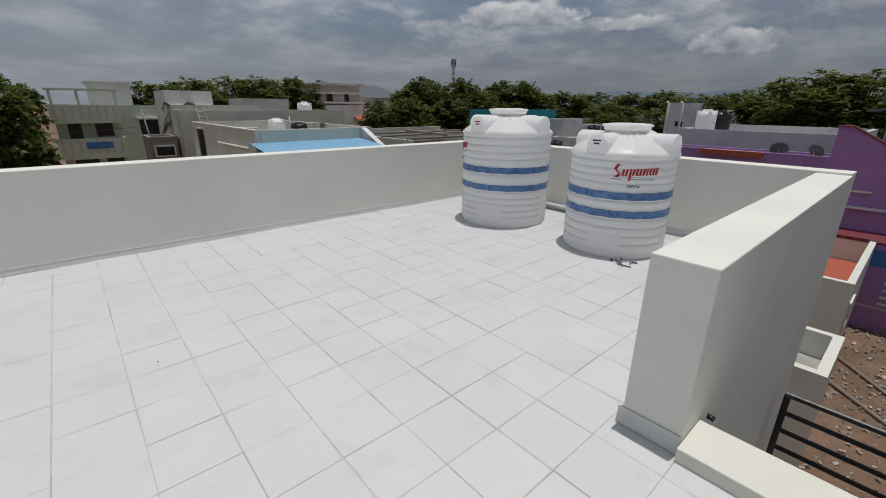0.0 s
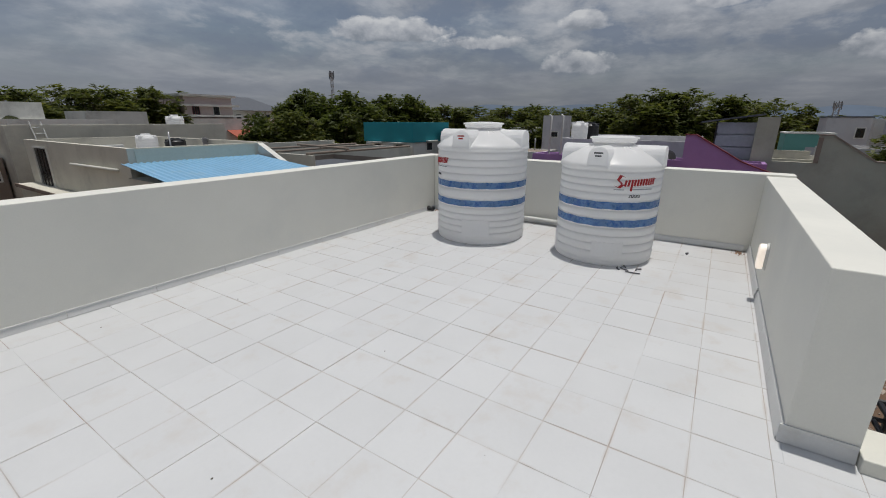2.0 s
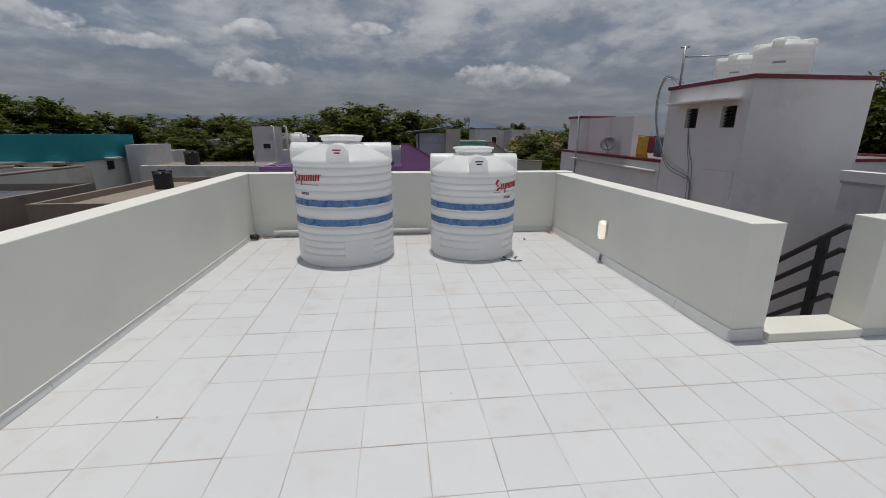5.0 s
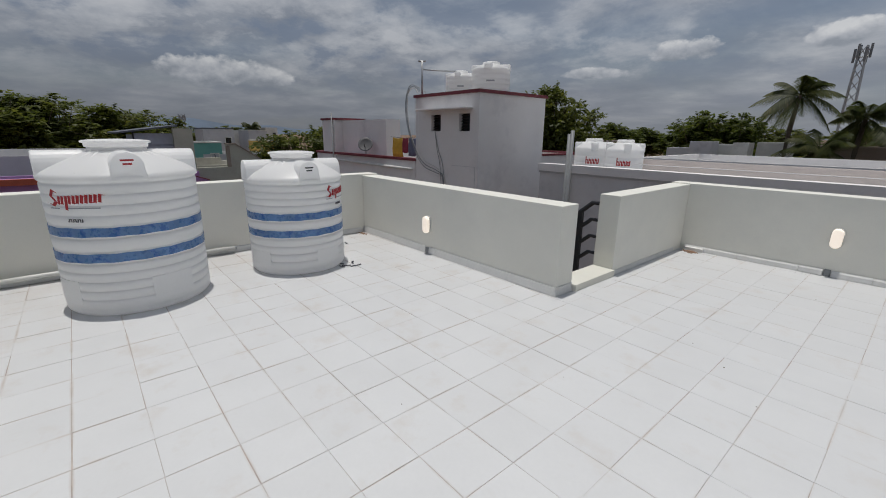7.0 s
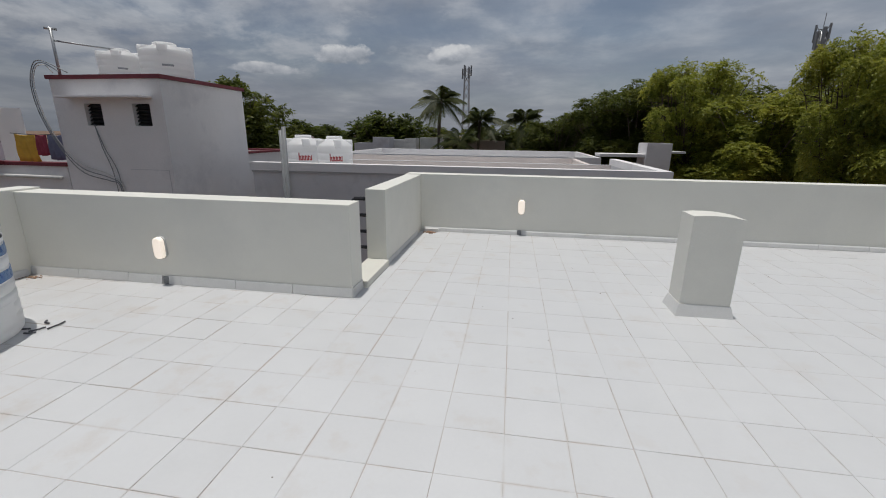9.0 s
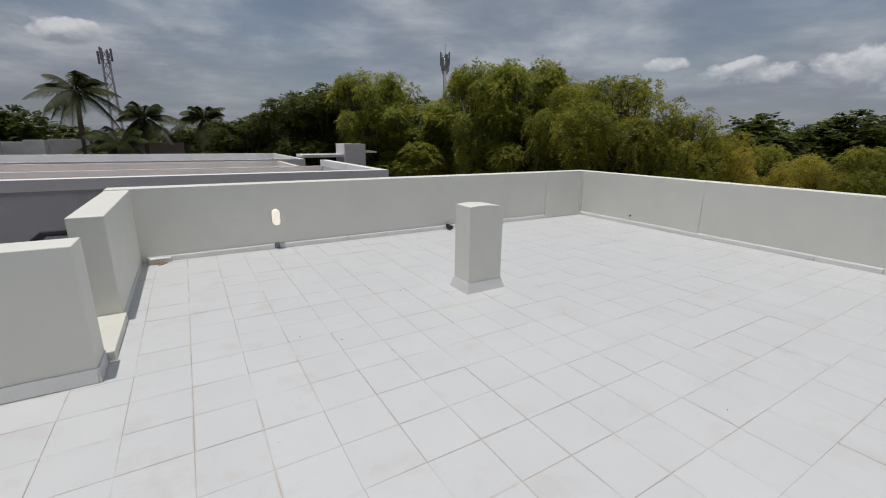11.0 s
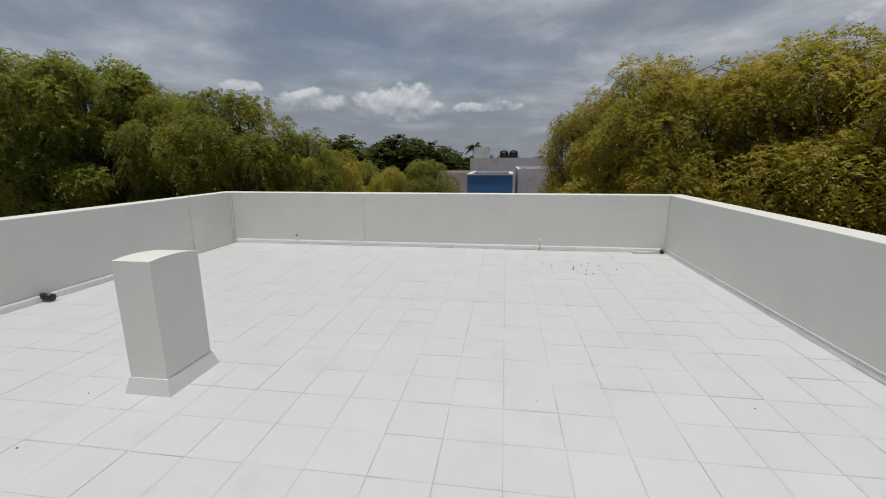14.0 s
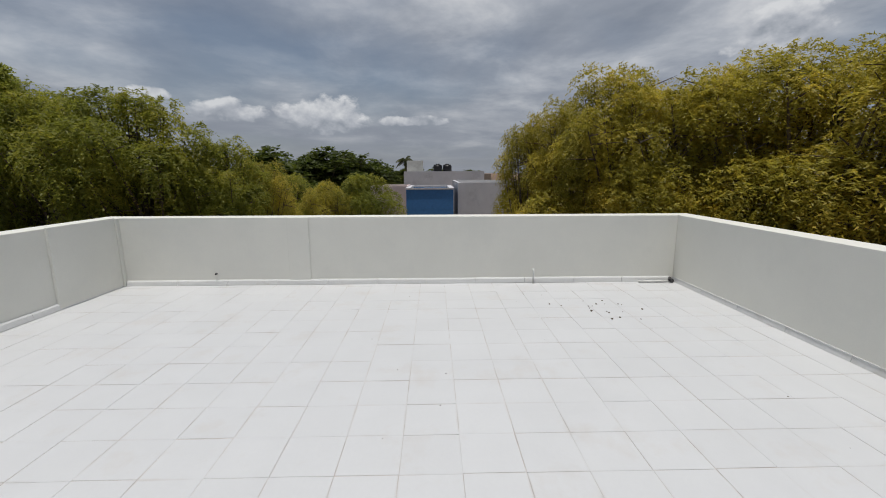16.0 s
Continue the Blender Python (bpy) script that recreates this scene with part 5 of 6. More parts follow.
solid("roof_slab", boxes((-8.5, -21, 0.62, -7.752, -19.6, 0.72), (-6.548, -21, 0.40, -4.3, -19.6, 0.55)), M_WHITEWALL, label="thin white projecting slab", category="slab")
plain_tank(6.55, -8.3, -0.13, 0.54, 1.5, "white plastic tank with red print on the grey roof", red=True)
plain_tank(5.55, -8.3, -0.13, 0.52, 1.48, "white plastic tank with red print on the grey roof", red=True)
for dx in (0.0, 0.09):
    pipe_piece("vent_pipe", [(6.1 + dx, -6.40, -4.0), (6.1 + dx, -6.40, 1.58 - dx)], 0.05, M_GREYPVC, "grey vent pipe on the neighbour wall")
for x, y, w, h, mt, lab in ((10.3, -33, 2.2, 0.95, M_WASH, "white roof block"), (13.2, -34, 2.2, 0.6, M_GREYWALL, "grey roof block"), (8.2, -38, 2.0, 1.1, M_WASH, "white roof block"), (3.5, -40, 5, 0.9, M_BROWN, "brown-roofed house"), (20, -30, 5, 0.7, M_AQUA, "pale aqua roof"), (26, -40, 6, 1.0, M_PINK, "pale pink house")):
    house("far_house", lab + " beyond the neighbour roofs", x - w / 2, y - w / 2, x + w / 2, y + w / 2, h, mt, rim=0.2, group="far houses")

# blue and grey houses to the west
house("blue_sheet_house", "blue sheet-walled house beyond the trees", -30, 0.2, -25, 2.95, 0.42, M_BLUEWALL, rim=0.25, cap=M_GREYWALL)
house("grey_house", "plain grey house beyond the trees", -33, 3.25, -25.6, 8.6, 0.80, M_GREYWALL, rim=0.2)
house("far_house", "grey flat-roofed house with black tanks", -62, -1.5, -48, 7.5, 1.5, M_GREYWALL, rim=0.5, group="far houses")
house("far_house", "pale pink house among trees", -42, -3.5, -36, -0.4, 0.25, M_PINK, rim=0.3, group="far houses")
house("far_house", "white roof block on a far house", -51, -1.2, -49, 0.6, 2.7, M_WASH, rim=0.1, z0=0.5, group="far houses")
for yy in (2.3, 3.4):
    plain_tank(-49.5, yy, 1.0, 0.5, 1.35, "black plastic tank on a far roof", M_BLACK)
house("far_house", "row of far brown-roofed houses", -120, -4, -105, 16, 0.9, M_BROWN, rim=0.2, group="far houses")


# ---- masts ----
def mast(x, y, z0, ztop, w, label, panels=6):
    t = thing("cell_mast", pose(x, y, z0), label, "mast", "masts")
    h = ztop - z0
    for sx, sy in ((-1, -1), (1, -1), (1, 1), (-1, 1)):
        part("leg", tube(bmesh.new(), [(sx * w, sy * w, 0), (sx * w * 0.45, sy * w * 0.45, h)], 0.09, 5), M_STEEL, t)
    bm = bmesh.new()
    n = 14
    for k in range(n):
        f0, f1 = k / n, (k + 1) / n
        a, b = w * (1 - 0.55 * f0), w * (1 - 0.55 * f1)
        c0 = [(-a, -a), (a, -a), (a, a), (-a, a)]
        c1 = [(-b, -b), (b, -b), (b, b), (-b, b)]
        for i in range(4):
            j = (i + 1) % 4
            tube(bm, [(*c0[i], f0 * h), (*c1[j], f1 * h)], 0.05, 4)
    part("bracing", bm, M_STEEL, t)
    for k in range(panels):
        a = 2 * math.pi * k / panels
        rr = max(w * 0.95, 0.62)
        c, s = math.cos(a) * rr, math.sin(a) * rr
        part("antenna", boxes((c - 0.13, s - 0.1, h - 2.0 + 0.5 * (k % 2), c + 0.13, s + 0.1, h - 0.3 + 0.5 * (k % 2)), bevel=0.03), M_GREYPVC, t)
        part("bracket", tube(bmesh.new(), [(0, 0, h - 1.4), (c, s, h - 1.2)], 0.04, 5), M_STEEL, t)


x, y = polar((-0.1, 0), 42.6, 130)
mast(x, y, GROUND_Z, 14.0, 0.45, "slim grey antenna mast behind the trees")
x, y = polar((0.23, 4), 173.7, 80)
mast(x, y, GROUND_Z, 13.0, 0.8, "lattice antenna mast behind the palms")


def monopole(x, y, ztop):
    t = thing("cell_mast", pose(x, y, GROUND_Z), "grey steel monopole with a cluster of antenna panels", "mast", "masts")
    h = ztop - GROUND_Z
    part("pole", tube(bmesh.new(), [(0, 0, 0), (0, 0, h - 1.0)], [0.34, 0.15], 12), M_GREYPVC, t, smooth=True)
    part("spike", tube(bmesh.new(), [(0, 0, h - 1.0), (0, 0, h + 0.5)], 0.03, 5), M_STEEL, t)
    for z in (h - 2.0, h - 0.9):
        ring = lathe(bmesh.new(), [(0.30, z), (0.36, z), (0.36, z + 0.07), (0.30, z + 0.07), (0.30, z)], 12)
        part("collar", ring, M_STEEL, t)
    for k in range(6):
        a = k * math.pi / 3 + 0.3
        rr = 0.46
        c, s_ = math.cos(a), math.sin(a)
        z0 = h - 2.2 + 0.28 * (k % 3)
        bm = boxes((rr - 0.06, -0.12, z0, rr + 0.06, 0.12, z0 + 1.35), bevel=0.03)
        bmesh.ops.rotate(bm, verts=bm.verts[:], cent=(0, 0, 0), matrix=Matrix.Rotation(a, 3, "Z"))
        part("antenna", bm, M_GREYPVC, t)
        bm = boxes((rr - 0.30, -0.10, z0 - 0.25, rr - 0.10, 0.10, z0 + 0.25), bevel=0.03)
        bmesh.ops.rotate(bm, verts=bm.verts[:], cent=(0, 0, 0), matrix=Matrix.Rotation(a, 3, "Z"))
        part("radio_unit", bm, M_STEEL, t)
        for z in (z0 + 0.3, z0 + 1.3):
            part("bracket", tube(bmesh.new(), [(0.1 * c, 0.1 * s_, min(z, h - 1.0)), (rr * c, rr * s_, z)], 0.035, 5), M_STEEL, t)


monopole(-23.8, -37.4, 10.6)
x, y = polar((-0.75, 1.77), 99.0, 160)
mast(x, y, GROUND_Z, 6.5, 1.0, "distant grey lattice mast")


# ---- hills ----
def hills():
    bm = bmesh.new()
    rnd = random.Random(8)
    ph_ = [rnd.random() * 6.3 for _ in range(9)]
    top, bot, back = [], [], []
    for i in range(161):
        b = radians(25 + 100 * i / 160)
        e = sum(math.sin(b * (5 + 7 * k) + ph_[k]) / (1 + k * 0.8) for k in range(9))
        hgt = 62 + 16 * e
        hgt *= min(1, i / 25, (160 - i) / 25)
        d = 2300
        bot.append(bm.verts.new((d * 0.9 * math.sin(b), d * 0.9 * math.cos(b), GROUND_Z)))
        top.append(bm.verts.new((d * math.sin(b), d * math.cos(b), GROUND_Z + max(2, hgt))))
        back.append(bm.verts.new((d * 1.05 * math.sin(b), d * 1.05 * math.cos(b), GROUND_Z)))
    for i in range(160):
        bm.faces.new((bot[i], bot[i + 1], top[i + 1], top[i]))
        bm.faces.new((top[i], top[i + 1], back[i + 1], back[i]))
    solid("hills", bm, M_HILL, smooth=True, kind="structure", label="hills on the horizon with distance haze painted in as blue", category="hills")


hills()


# ---- trees ----
def leaf_mesh(name, pts, axes, mat, k, length, leaf, width, droop, seed):
    """Sprays of k leaflets each, hung at pts along axes (numpy arrays)."""
    g = np.random.default_rng(seed)
    n = len(pts)
    up = np.array([0, 0, 1.0])
    ax = axes / np.linalg.norm(axes, axis=1, keepdims=True)
    side = np.cross(ax, up)
    side /= np.maximum(np.linalg.norm(side, axis=1, keepdims=True), 1e-6)
    verts = np.empty((n, k, 3, 3))
    ln = length * g.uniform(0.6, 1.3, (n, 1))
    for j in range(k):
        f = (j + 0.5) / k
        o = pts + ax * ln * f - up * (droop * ln * f * f)
        sgn = 1 if j % 2 else -1
        d = side * sgn * 0.85 + ax * 0.35 - up * g.uniform(0.1, 0.7, (n, 1)) + g.normal(0, 0.25, (n, 3))
        d /= np.linalg.norm(d, axis=1, keepdims=True)
        wv = np.cross(d, up + g.normal(0, 0.5, (n, 3)))
        wv /= np.maximum(np.linalg.norm(wv, axis=1, keepdims=True), 1e-6)
        L = leaf * g.uniform(0.7, 1.25, (n, 1))
        verts[:, j, 0] = o + wv * width * 0.5
        verts[:, j, 1] = o + d * L
        verts[:, j, 2] = o + d * L * 0.25 - wv * width * 0.5
    v = verts.reshape(-1, 3)
    me = bpy.data.meshes.new(name)
    q = len(v) // 3
    me.vertices.add(len(v))
    me.vertices.foreach_set("co", v.ravel())
    me.loops.add(q * 3)
    me.loops.foreach_set("vertex_index", np.arange(q * 3))
    me.polygons.add(q)
    me.polygons.foreach_set("loop_start", np.arange(q) * 3)
    me.polygons.foreach_set("loop_total", np.full(q, 3))
    me.update(calc_edges=True)
    me.materials.append(mat)
    return me


def make_tree(name, label, mat, seed, sprays, k, length, leaf, width, droop, crown=(2.3, 2.3, 2.2), mid=7.1, blobs=26, height=10.0, tufts=9, rad=(0.6, 1.1), flat=0.8, tuft_h=(0.12, 0.42), group="trees"):
    """A tree about 10 m high with its foot at the origin."""
    rnd = random.Random(seed)
    g = np.random.default_rng(seed)
    t = thing(name, pose(0, 0, -100), label, "tree", group)
    cs, rads = [], []
    for i in range(blobs):
        while True:
            p = Vector((rnd.uniform(-1, 1), rnd.uniform(-1, 1), rnd.uniform(-0.75, 1)))
            if 0.45 < p.length < 1:
                break
        cs.append((p.x * crown[0], p.y * crown[1], mid + p.z * crown[2]))
        rads.append(rnd.uniform(*rad))
    for i in range(tufts):
        a = rnd.uniform(0, 6.28)
        rr = rnd.uniform(0.1, 0.95)
        cs.append((math.cos(a) * rr * crown[0] * 1.15, math.sin(a) * rr * crown[1] * 1.15, mid + crown[2] * (math.sqrt(1 - rr * rr * 0.8) * 1.05 + rnd.uniform(*tuft_h))))
        rads.append(rnd.uniform(0.25, 0.5))
    trunk = part("trunk", tube(bmesh.new(), [(0, 0, 0), (0.08, 0.03, 2.0), (-0.05, 0.08, 3.8), (0.05, 0.0, 5.4)], [0.26, 0.2, 0.16, 0.11], 10), M_BARK, t, smooth=True)
    for c in cs:
        s = Vector((0.0, 0.04, rnd.uniform(3.2, 5.2)))
        e = Vector(c)
        mid_p = s.lerp(e, 0.5) + Vector((rnd.uniform(-0.25, 0.25), rnd.uniform(-0.25, 0.25), rnd.uniform(0.0, 0.35)))
        bm = tube(bmesh.new(), [s, mid_p, e], [0.075, 0.045, 0.012], 6)
        for q in range(3):
            w = e.lerp(mid_p, rnd.uniform(0, 0.6))
            tube(bm, [w, w + Vector((rnd.uniform(-0.8, 0.8), rnd.uniform(-0.8, 0.8), rnd.uniform(-0.1, 0.3)))], [0.022, 0.006], 5)
        part("limb", bm, M_BARK, t)
    cs, rads = np.array(cs), np.array(rads)
    wgt = rads ** 2.2
    idx = g.choice(len(cs), sprays, p=wgt / wgt.sum())
    d = g.normal(size=(sprays, 3))
    d /= np.linalg.norm(d, axis=1, keepdims=True)
    rr = rads[idx][:, None] * g.uniform(0.45, 1.0, (sprays, 1)) ** 0.6
    pts = cs[idx] + d * rr * np.array([1, 1, flat])
    axes = d + np.array([0, 0, 0.1]) + g.normal(0, 0.35, (sprays, 3))
    crown_ob = new("crown", leaf_mesh("crown", pts, axes, mat, k, length, leaf, width, droop, seed + 1))
    crown_ob.parent = t
    return t


def plant(src, x, y, ztop, r, yaw, base_r=3.1, label=None, tall=10.0):
    c = copy_thing(src, pose(x, y, GROUND_Z, 0, 0, yaw))
    c.scale = (r / base_r, r / base_r, (ztop - GROUND_Z) / tall)
    if label:
        c["label"] = label
    return c


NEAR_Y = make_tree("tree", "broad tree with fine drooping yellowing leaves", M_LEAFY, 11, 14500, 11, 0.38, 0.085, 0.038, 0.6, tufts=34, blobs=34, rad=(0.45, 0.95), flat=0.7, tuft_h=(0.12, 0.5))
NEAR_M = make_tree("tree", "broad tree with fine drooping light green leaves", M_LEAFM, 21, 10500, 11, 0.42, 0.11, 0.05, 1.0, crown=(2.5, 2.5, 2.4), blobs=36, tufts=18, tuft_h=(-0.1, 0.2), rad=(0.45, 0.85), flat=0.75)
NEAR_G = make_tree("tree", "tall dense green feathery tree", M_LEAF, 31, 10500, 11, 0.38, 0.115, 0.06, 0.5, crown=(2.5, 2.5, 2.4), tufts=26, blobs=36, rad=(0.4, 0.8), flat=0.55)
# like the green tree, with its shadowed side put into darker leaves
NEAR_D = make_tree("tree", "tall feathery tree with green darkened for its shadowed side", M_LEAFF, 36, 8500, 11, 0.38, 0.13, 0.075, 0.5, crown=(2.5, 2.5, 2.4), tufts=26, blobs=36, rad=(0.4, 0.8), flat=0.55)
FAR_G = make_tree("tree", "green tree in the distance", M_LEAFF, 41, 2500, 6, 0.5, 0.34, 0.22, 0.3, tufts=14)
FAR_D = make_tree("tree", "dark green tree in the distance", M_LEAFD, 51, 2500, 6, 0.5, 0.34, 0.22, 0.3, tufts=10)
W_EYE, N_EYE, S_EYE, T0, T3 = (1.15, 3.13), (-0.44, 1.75), (0.23, 4.0), (-0.1, 0.0), (-0.75, 1.77)
rt = random.Random(77)
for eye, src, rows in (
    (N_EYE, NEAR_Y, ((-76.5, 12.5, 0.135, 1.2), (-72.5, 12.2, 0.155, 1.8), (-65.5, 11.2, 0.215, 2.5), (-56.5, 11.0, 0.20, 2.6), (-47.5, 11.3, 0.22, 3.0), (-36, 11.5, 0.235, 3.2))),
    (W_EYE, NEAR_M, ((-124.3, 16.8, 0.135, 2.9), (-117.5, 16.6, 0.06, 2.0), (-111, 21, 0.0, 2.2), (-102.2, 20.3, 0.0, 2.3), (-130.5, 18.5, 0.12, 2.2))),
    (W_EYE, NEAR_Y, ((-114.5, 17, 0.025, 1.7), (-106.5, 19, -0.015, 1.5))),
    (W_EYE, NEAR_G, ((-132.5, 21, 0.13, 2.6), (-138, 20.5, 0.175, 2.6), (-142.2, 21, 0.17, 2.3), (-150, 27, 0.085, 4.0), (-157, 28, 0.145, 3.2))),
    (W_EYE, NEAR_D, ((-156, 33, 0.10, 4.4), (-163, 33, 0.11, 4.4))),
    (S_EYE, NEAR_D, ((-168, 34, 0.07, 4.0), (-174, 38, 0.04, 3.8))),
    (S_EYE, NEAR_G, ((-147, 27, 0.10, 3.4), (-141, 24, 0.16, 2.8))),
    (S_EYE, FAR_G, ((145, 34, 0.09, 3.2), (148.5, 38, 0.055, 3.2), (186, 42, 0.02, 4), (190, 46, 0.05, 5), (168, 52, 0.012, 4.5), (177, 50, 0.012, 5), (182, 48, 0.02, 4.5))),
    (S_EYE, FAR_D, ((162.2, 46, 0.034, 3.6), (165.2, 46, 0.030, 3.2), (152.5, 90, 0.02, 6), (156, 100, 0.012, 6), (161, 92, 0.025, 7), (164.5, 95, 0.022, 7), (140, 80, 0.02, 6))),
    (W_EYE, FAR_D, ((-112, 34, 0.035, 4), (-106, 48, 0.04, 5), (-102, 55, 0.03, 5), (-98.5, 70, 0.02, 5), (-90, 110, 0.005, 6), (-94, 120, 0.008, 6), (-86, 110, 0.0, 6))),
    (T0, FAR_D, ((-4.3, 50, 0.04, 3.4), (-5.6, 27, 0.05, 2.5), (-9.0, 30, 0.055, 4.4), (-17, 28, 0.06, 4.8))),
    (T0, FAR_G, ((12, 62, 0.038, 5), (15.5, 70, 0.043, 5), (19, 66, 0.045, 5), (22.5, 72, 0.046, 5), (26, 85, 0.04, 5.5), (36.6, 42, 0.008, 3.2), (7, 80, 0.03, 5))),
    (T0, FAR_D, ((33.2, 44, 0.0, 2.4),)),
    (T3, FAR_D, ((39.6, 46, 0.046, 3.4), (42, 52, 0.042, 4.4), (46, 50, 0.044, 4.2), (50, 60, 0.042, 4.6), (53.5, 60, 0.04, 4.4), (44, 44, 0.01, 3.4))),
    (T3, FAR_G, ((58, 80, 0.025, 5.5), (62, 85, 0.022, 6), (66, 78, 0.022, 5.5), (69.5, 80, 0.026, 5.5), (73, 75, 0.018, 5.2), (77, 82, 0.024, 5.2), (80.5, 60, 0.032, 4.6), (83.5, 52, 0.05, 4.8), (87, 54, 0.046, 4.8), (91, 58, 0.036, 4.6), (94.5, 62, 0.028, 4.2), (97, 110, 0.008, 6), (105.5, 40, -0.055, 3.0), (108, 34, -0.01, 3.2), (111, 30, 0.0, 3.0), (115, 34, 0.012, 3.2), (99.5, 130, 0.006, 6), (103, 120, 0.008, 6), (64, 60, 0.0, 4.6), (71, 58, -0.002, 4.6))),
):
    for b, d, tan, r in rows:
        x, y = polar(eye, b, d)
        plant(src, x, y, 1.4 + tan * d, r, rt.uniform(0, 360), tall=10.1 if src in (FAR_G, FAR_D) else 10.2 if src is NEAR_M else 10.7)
for src in (NEAR_Y, NEAR_M, NEAR_G, NEAR_D, FAR_G, FAR_D):
    for ob in (*src.children_recursive, src):
        bpy.data.objects.remove(ob)


def palm(x, y, ztop, seed, r=2.9):
    rnd = random.Random(seed)
    t = thing("coconut_palm", pose(x, y, GROUND_Z), "coconut palm with long arching fronds", "palm tree", "palms")
    h = ztop - GROUND_Z - 1.0
    part("trunk", tube(bmesh.new(), [(0, 0, 0), (0.2, 0.1, h * 0.4), (0.1, 0.2, h * 0.8), (0, 0, h)], [0.24, 0.17, 0.15, 0.14], 10), M_BARK, t, smooth=True)
    for k in range(20):
        a = k * 2.4 + rnd.uniform(-0.3, 0.3)
        el = rnd.uniform(-0.5, 1.15)
        ln = r * rnd.uniform(0.85, 1.1)
        bm = bmesh.new()
        pts = []
        for i in range(9):
            f = i / 8
            hor = ln * f * math.cos(el) * (1 - 0.12 * f)
            pts.append(Vector((math.cos(a) * hor, math.sin(a) * hor, h + ln * f * math.sin(el) - 1.5 * f * f)))
        tube(bm, pts, [0.04 - 0.004 * i for i in range(9)], 4)
        sd = Vector((-math.sin(a), math.cos(a), 0))
        for i in range(46):
            f = 0.12 + 0.88 * i / 46
            q = f * 8
            p = pts[int(min(7, q))].lerp(pts[int(min(7, q)) + 1], q - int(min(7, q)))
            out = (pts[8] - pts[0]).normalized()
            for s in (-1, 1):
                le = 0.75 * math.sin(math.pi * min(1, f * 0.9 + 0.12)) + 0.1
                tip = p + (sd * s * 0.75 + out * 0.5 + Vector((0, 0, -0.55 - 0.25 * rnd.random()))) * le
                w = out * 0.035
                v = [bm.verts.new(p - w), bm.verts.new(p + w), bm.verts.new(tip)]
                bm.faces.new(v)
        part("frond", bm, M_PALM, t)


for b, d, tan, s in ((170.4, 38, 0.10, 1), (175.6, 40, 0.058, 2), (181.3, 42, 0.058, 3), (173, 36, 0.01, 5), (178, 44, 0.02, 6)):
    x, y = polar(S_EYE, b, d)
    palm(x, y, 1.4 + tan * d, s)
for b, d, tan, s in ((9.6, 60, 0.03, 8), (10.3, 46, 0.012, 9), (105.2, 75, 0.025, 10), (-94.6, 85, 0.04, 11)):
    x, y = polar(T0 if b > 0 and b < 20 else T3 if b > 0 else W_EYE, b, d)
    palm(x, y, 1.4 + tan * d, s, 2.4)
# wires near the far mint house
for k in range(2):
    pipe_piece("wire", [(-8, 38, -0.2 - 0.6 * k), (-2, 44, -0.9 - 0.6 * k), (6.2, 50.5, -0.7 - 0.5 * k)], 0.012, M_BLACK, "thin sagging overhead wire", "wire")
pipe_piece("utility_pole", [(6.9, 52.0, GROUND_Z), (6.2, 52.0, 0.9)], 0.07, M_GREYPVC, "leaning concrete utility pole", "pole")


# ---- floor tiles ----
def joint_dirt(m):
    """Brown dirt washed over the tile edges from the joints, in patches, more of it in the east."""
    nt = m.node_tree
    N, L = nt.nodes.new, nt.links.new
    p = nt.nodes["Principled BSDF"]
    geo, sep = N("ShaderNodeNewGeometry"), N("ShaderNodeSeparateXYZ")
    L(geo.outputs["Position"], sep.inputs[0])

    def op(kind, a, b, c=None):
        n = N("ShaderNodeMath")
        n.operation = kind
        for i, v in enumerate((a, b, c)):
            if isinstance(v, (int, float)):
                n.inputs[i].default_value = v
            elif v is not None:
                L(v, n.inputs[i])
        return n.outputs[0]

    def span(v, a, b, c, d):
        n = N("ShaderNodeMapRange")
        for i, q in enumerate((a, b, c, d)):
            n.inputs[i + 1].default_value = q
        L(v, n.inputs[0])
        return n.outputs[0]

    def noise(s, detail):
        n = N("ShaderNodeTexNoise")
        n.inputs["Scale"].default_value, n.inputs["Detail"].default_value = s, detail
        L(geo.outputs["Position"], n.inputs["Vector"])
        return n.outputs[0]

    wob = op("MULTIPLY", op("SUBTRACT", noise(14, 3), 0.5), 0.03)
    edge = None
    for v, o in ((sep.outputs[0], TX), (sep.outputs[1], TY)):
        f = op("ABSOLUTE", op("SUBTRACT", op("FRACT", op("DIVIDE", op("SUBTRACT", v, o), PITCH), 0), 0.5), 0)
        e = span(op("ADD", f, wob), 0.462, 0.5, 0, 1)
        edge = e if edge is None else op("MAXIMUM", edge, e)
    patch = span(noise(3.1, 5), 0.47, 0.68, 0.0, 1.0)
    corner = op("MULTIPLY", span(sep.outputs[0], 3.2, 5.0, 0, 0.75), span(noise(2.0, 6), 0.40, 0.62, 0, 1))
    k = op("MAXIMUM", op("MULTIPLY", op("MULTIPLY", edge, patch), span(sep.outputs[0], -2.0, 3.5, 0.35, 0.85)), op("MULTIPLY", corner, span(edge, 0, 1, 0.35, 1)))
    src = p.inputs["Base Color"].links[0].from_socket
    mx = N("ShaderNodeMix")
    mx.data_type = "RGBA"
    L(k, mx.inputs[0])
    L(src, mx.inputs[6])
    mx.inputs[7].default_value = (0.43, 0.365, 0.315, 1)
    L(mx.outputs[2], p.inputs["Base Color"])


joint_dirt(M_TILE)


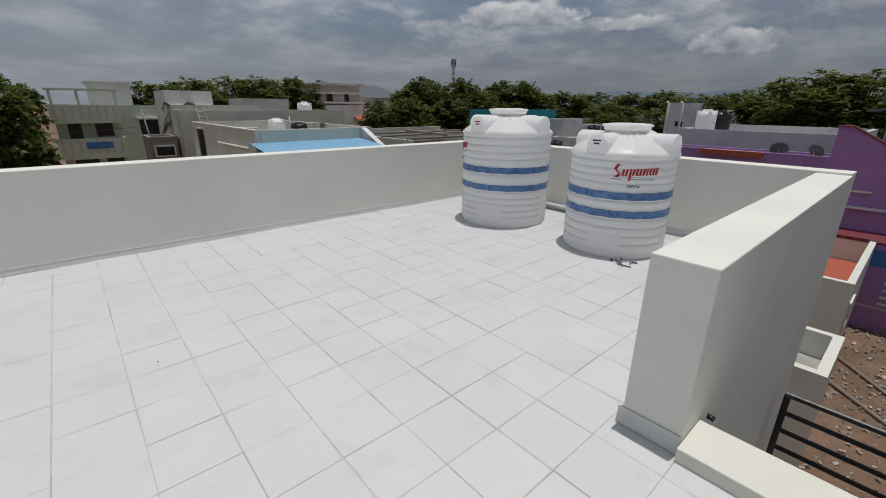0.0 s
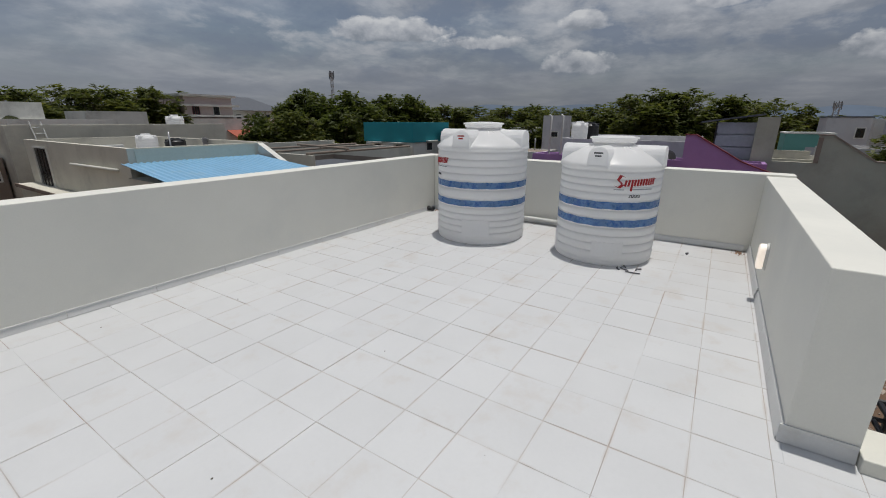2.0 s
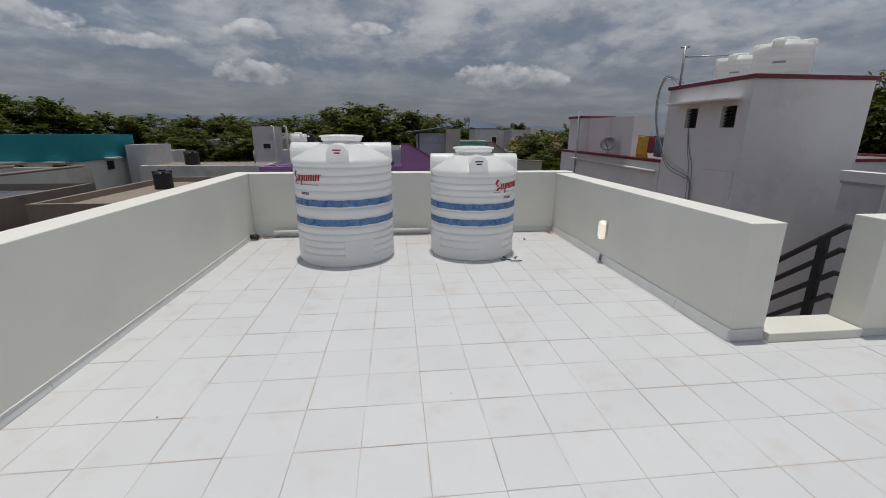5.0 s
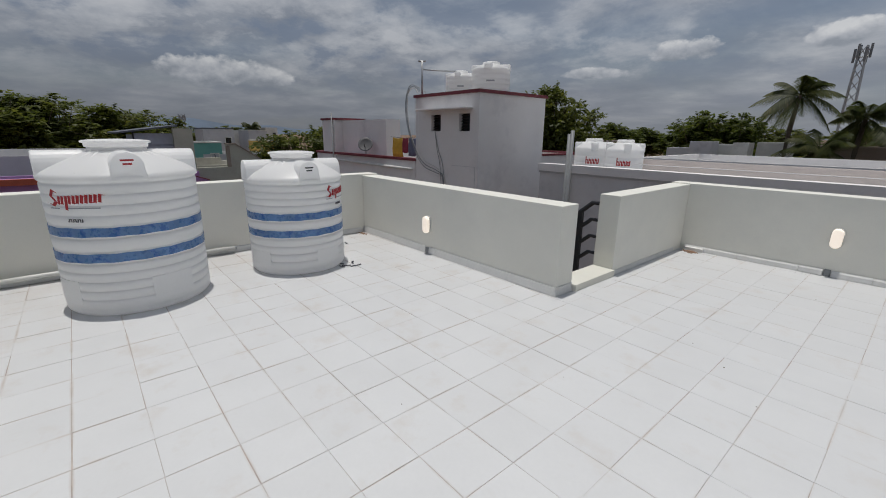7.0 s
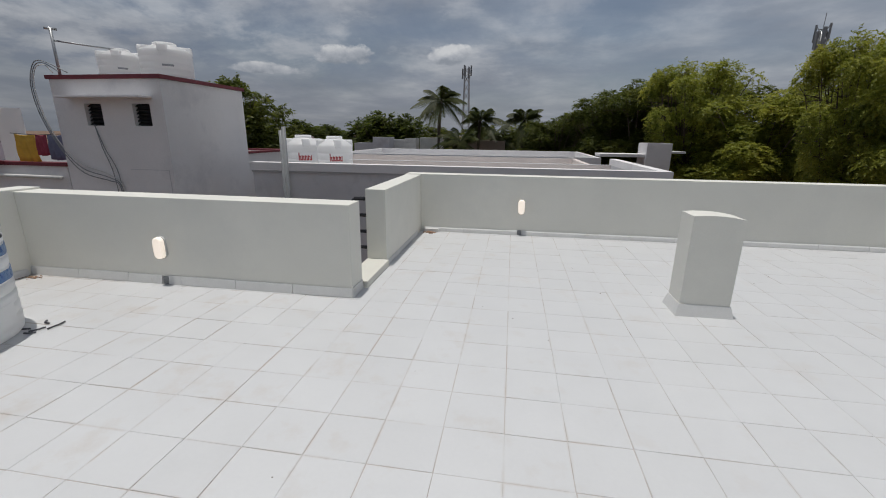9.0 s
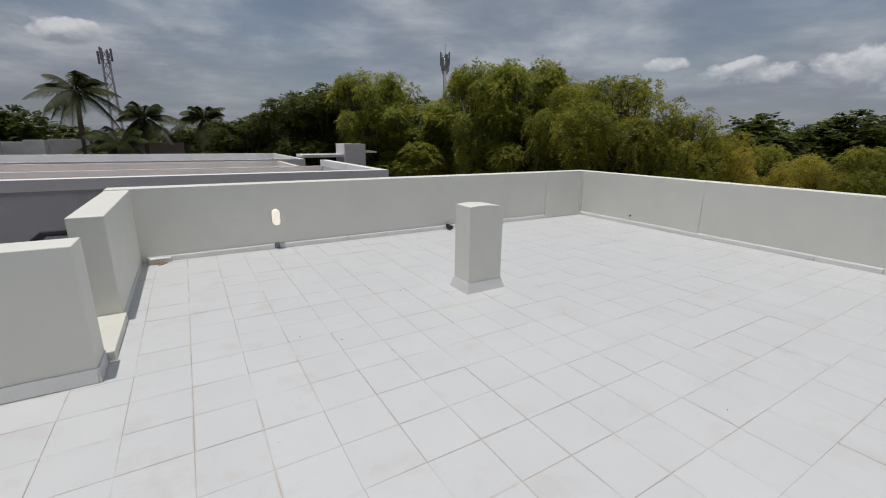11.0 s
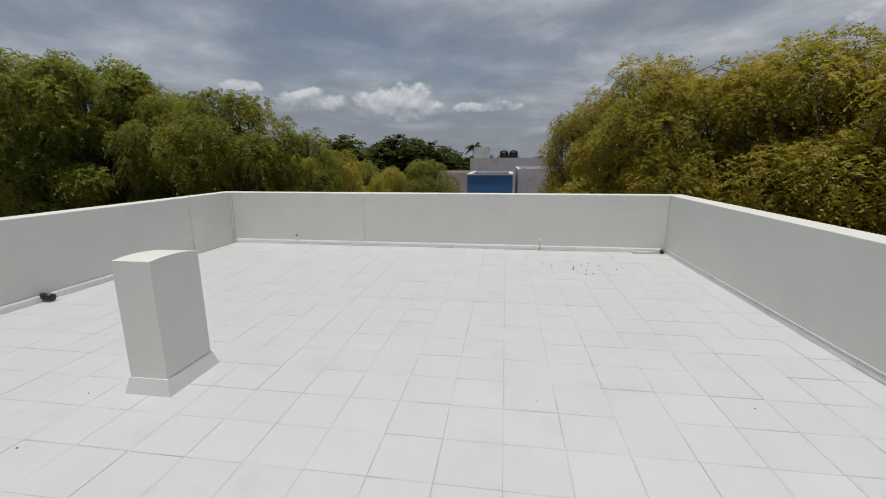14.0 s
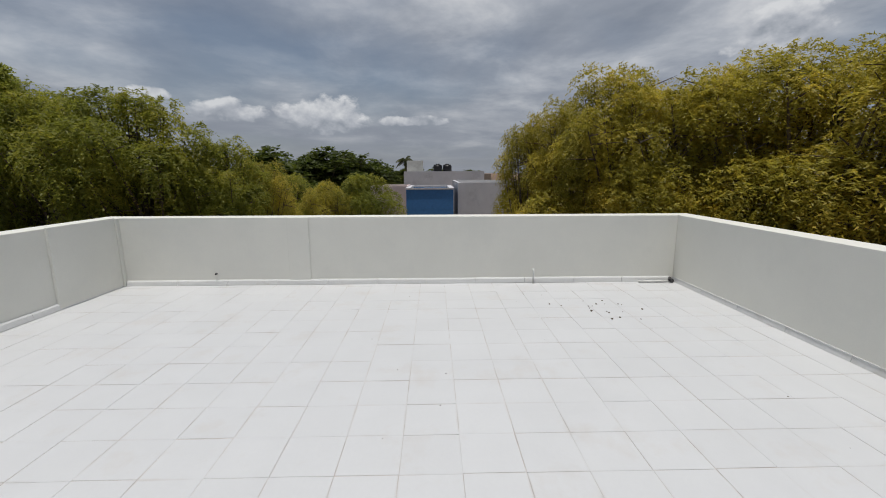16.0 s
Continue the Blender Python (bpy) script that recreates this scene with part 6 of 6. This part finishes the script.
def tiles():
    rnd = random.Random(9)
    half, hgt, ch = PITCH / 2 - 0.0012, 0.006, 0.0012

    def tile_mesh(w0, w1, h0, h1):
        """Chamfered tile from w0..w1, h0..h1 about its middle."""
        bm = bmesh.new()
        lo = [bm.verts.new(p) for p in ((w0, h0, -hgt), (w1, h0, -hgt), (w1, h1, -hgt), (w0, h1, -hgt))]
        md = [bm.verts.new(p) for p in ((w0, h0, -ch), (w1, h0, -ch), (w1, h1, -ch), (w0, h1, -ch))]
        tp = [bm.verts.new(p) for p in ((w0 + ch, h0 + ch, 0), (w1 - ch, h0 + ch, 0), (w1 - ch, h1 - ch, 0), (w0 + ch, h1 - ch, 0))]
        bm.faces.new(tp)
        for a, b in ((lo, md), (md, tp)):
            for i in range(4):
                bm.faces.new((a[i], a[(i + 1) % 4], b[(i + 1) % 4], b[i]))
        return bm
    full = mesh_of("roof_tile", tile_mesh(-half, half, -half, half), M_TILE)
    vs, fs = [], []

    def add(bm, m):
        bm.verts.ensure_lookup_table()
        bm.verts.index_update()
        o = len(vs)
        vs.extend(tuple(m @ v.co) for v in bm.verts)
        fs.extend(tuple(o + v.index for v in f.verts) for f in bm.faces)
        bm.free()

    i0, i1 = math.floor((XW - TX) / PITCH), math.ceil((XE - TX) / PITCH)
    j0, j1 = math.floor((YS - TY) / PITCH), math.ceil((YN - TY) / PITCH)
    for i in range(i0, i1):
        for j in range(j0, j1):
            cx, cy = TX + (i + 0.5) * PITCH, TY + (j + 0.5) * PITCH
            # clip to the deck
            a0, a1 = max(-half, XW - cx), min(half, XE - cx)
            b0, b1 = max(-half, YS - cy), min(half, YN - cy)
            if cx - half > P1W and cy < P1N:
                if cy + half < P1N + 0.02:
                    continue
                b0 = max(b0, P1N - cy)
            elif cx + half > P1W and cy - half < P1N:
                if cy + half > P1N:
                    corner = (a0, a1, max(b0, P1N - cy), b1)
                    add(tile_mesh(*corner), pose(cx, cy, 0.0))
                    b1 = P1N - cy
                a1 = min(a1, (P1W if cy > P1S else P2W) - cx)
            if a1 - a0 < 0.02 or b1 - b0 < 0.02:
                continue
            jx, jy = rnd.uniform(-0.0016, 0.0016), rnd.uniform(-0.0016, 0.0016)
            if cx < -2.2 or cy > 3.9:
                jx *= 2.2
            m = pose(cx + jx, cy + jy, rnd.uniform(-0.0011, 0.0009), rnd.gauss(0, 0.10), rnd.gauss(0, 0.10), rnd.gauss(0, 0.16))
            whole = a0 == -half and a1 == half and b0 == -half and b1 == half
            if whole and -1.7 < cx < 2.55 and 0.6 < cy < 4.95:
                piece("roof_tile", full, floor, m)
            else:
                add(tile_mesh(a0, a1, b0, b1), m)
    me = bpy.data.meshes.new("roof_tiles")
    me.from_pydata(vs, [], fs)
    me.materials.append(M_TILE)
    ob = new("roof_tiles", me)
    ob.parent = floor
    tagged(ob, kind="stuff")


tiles()
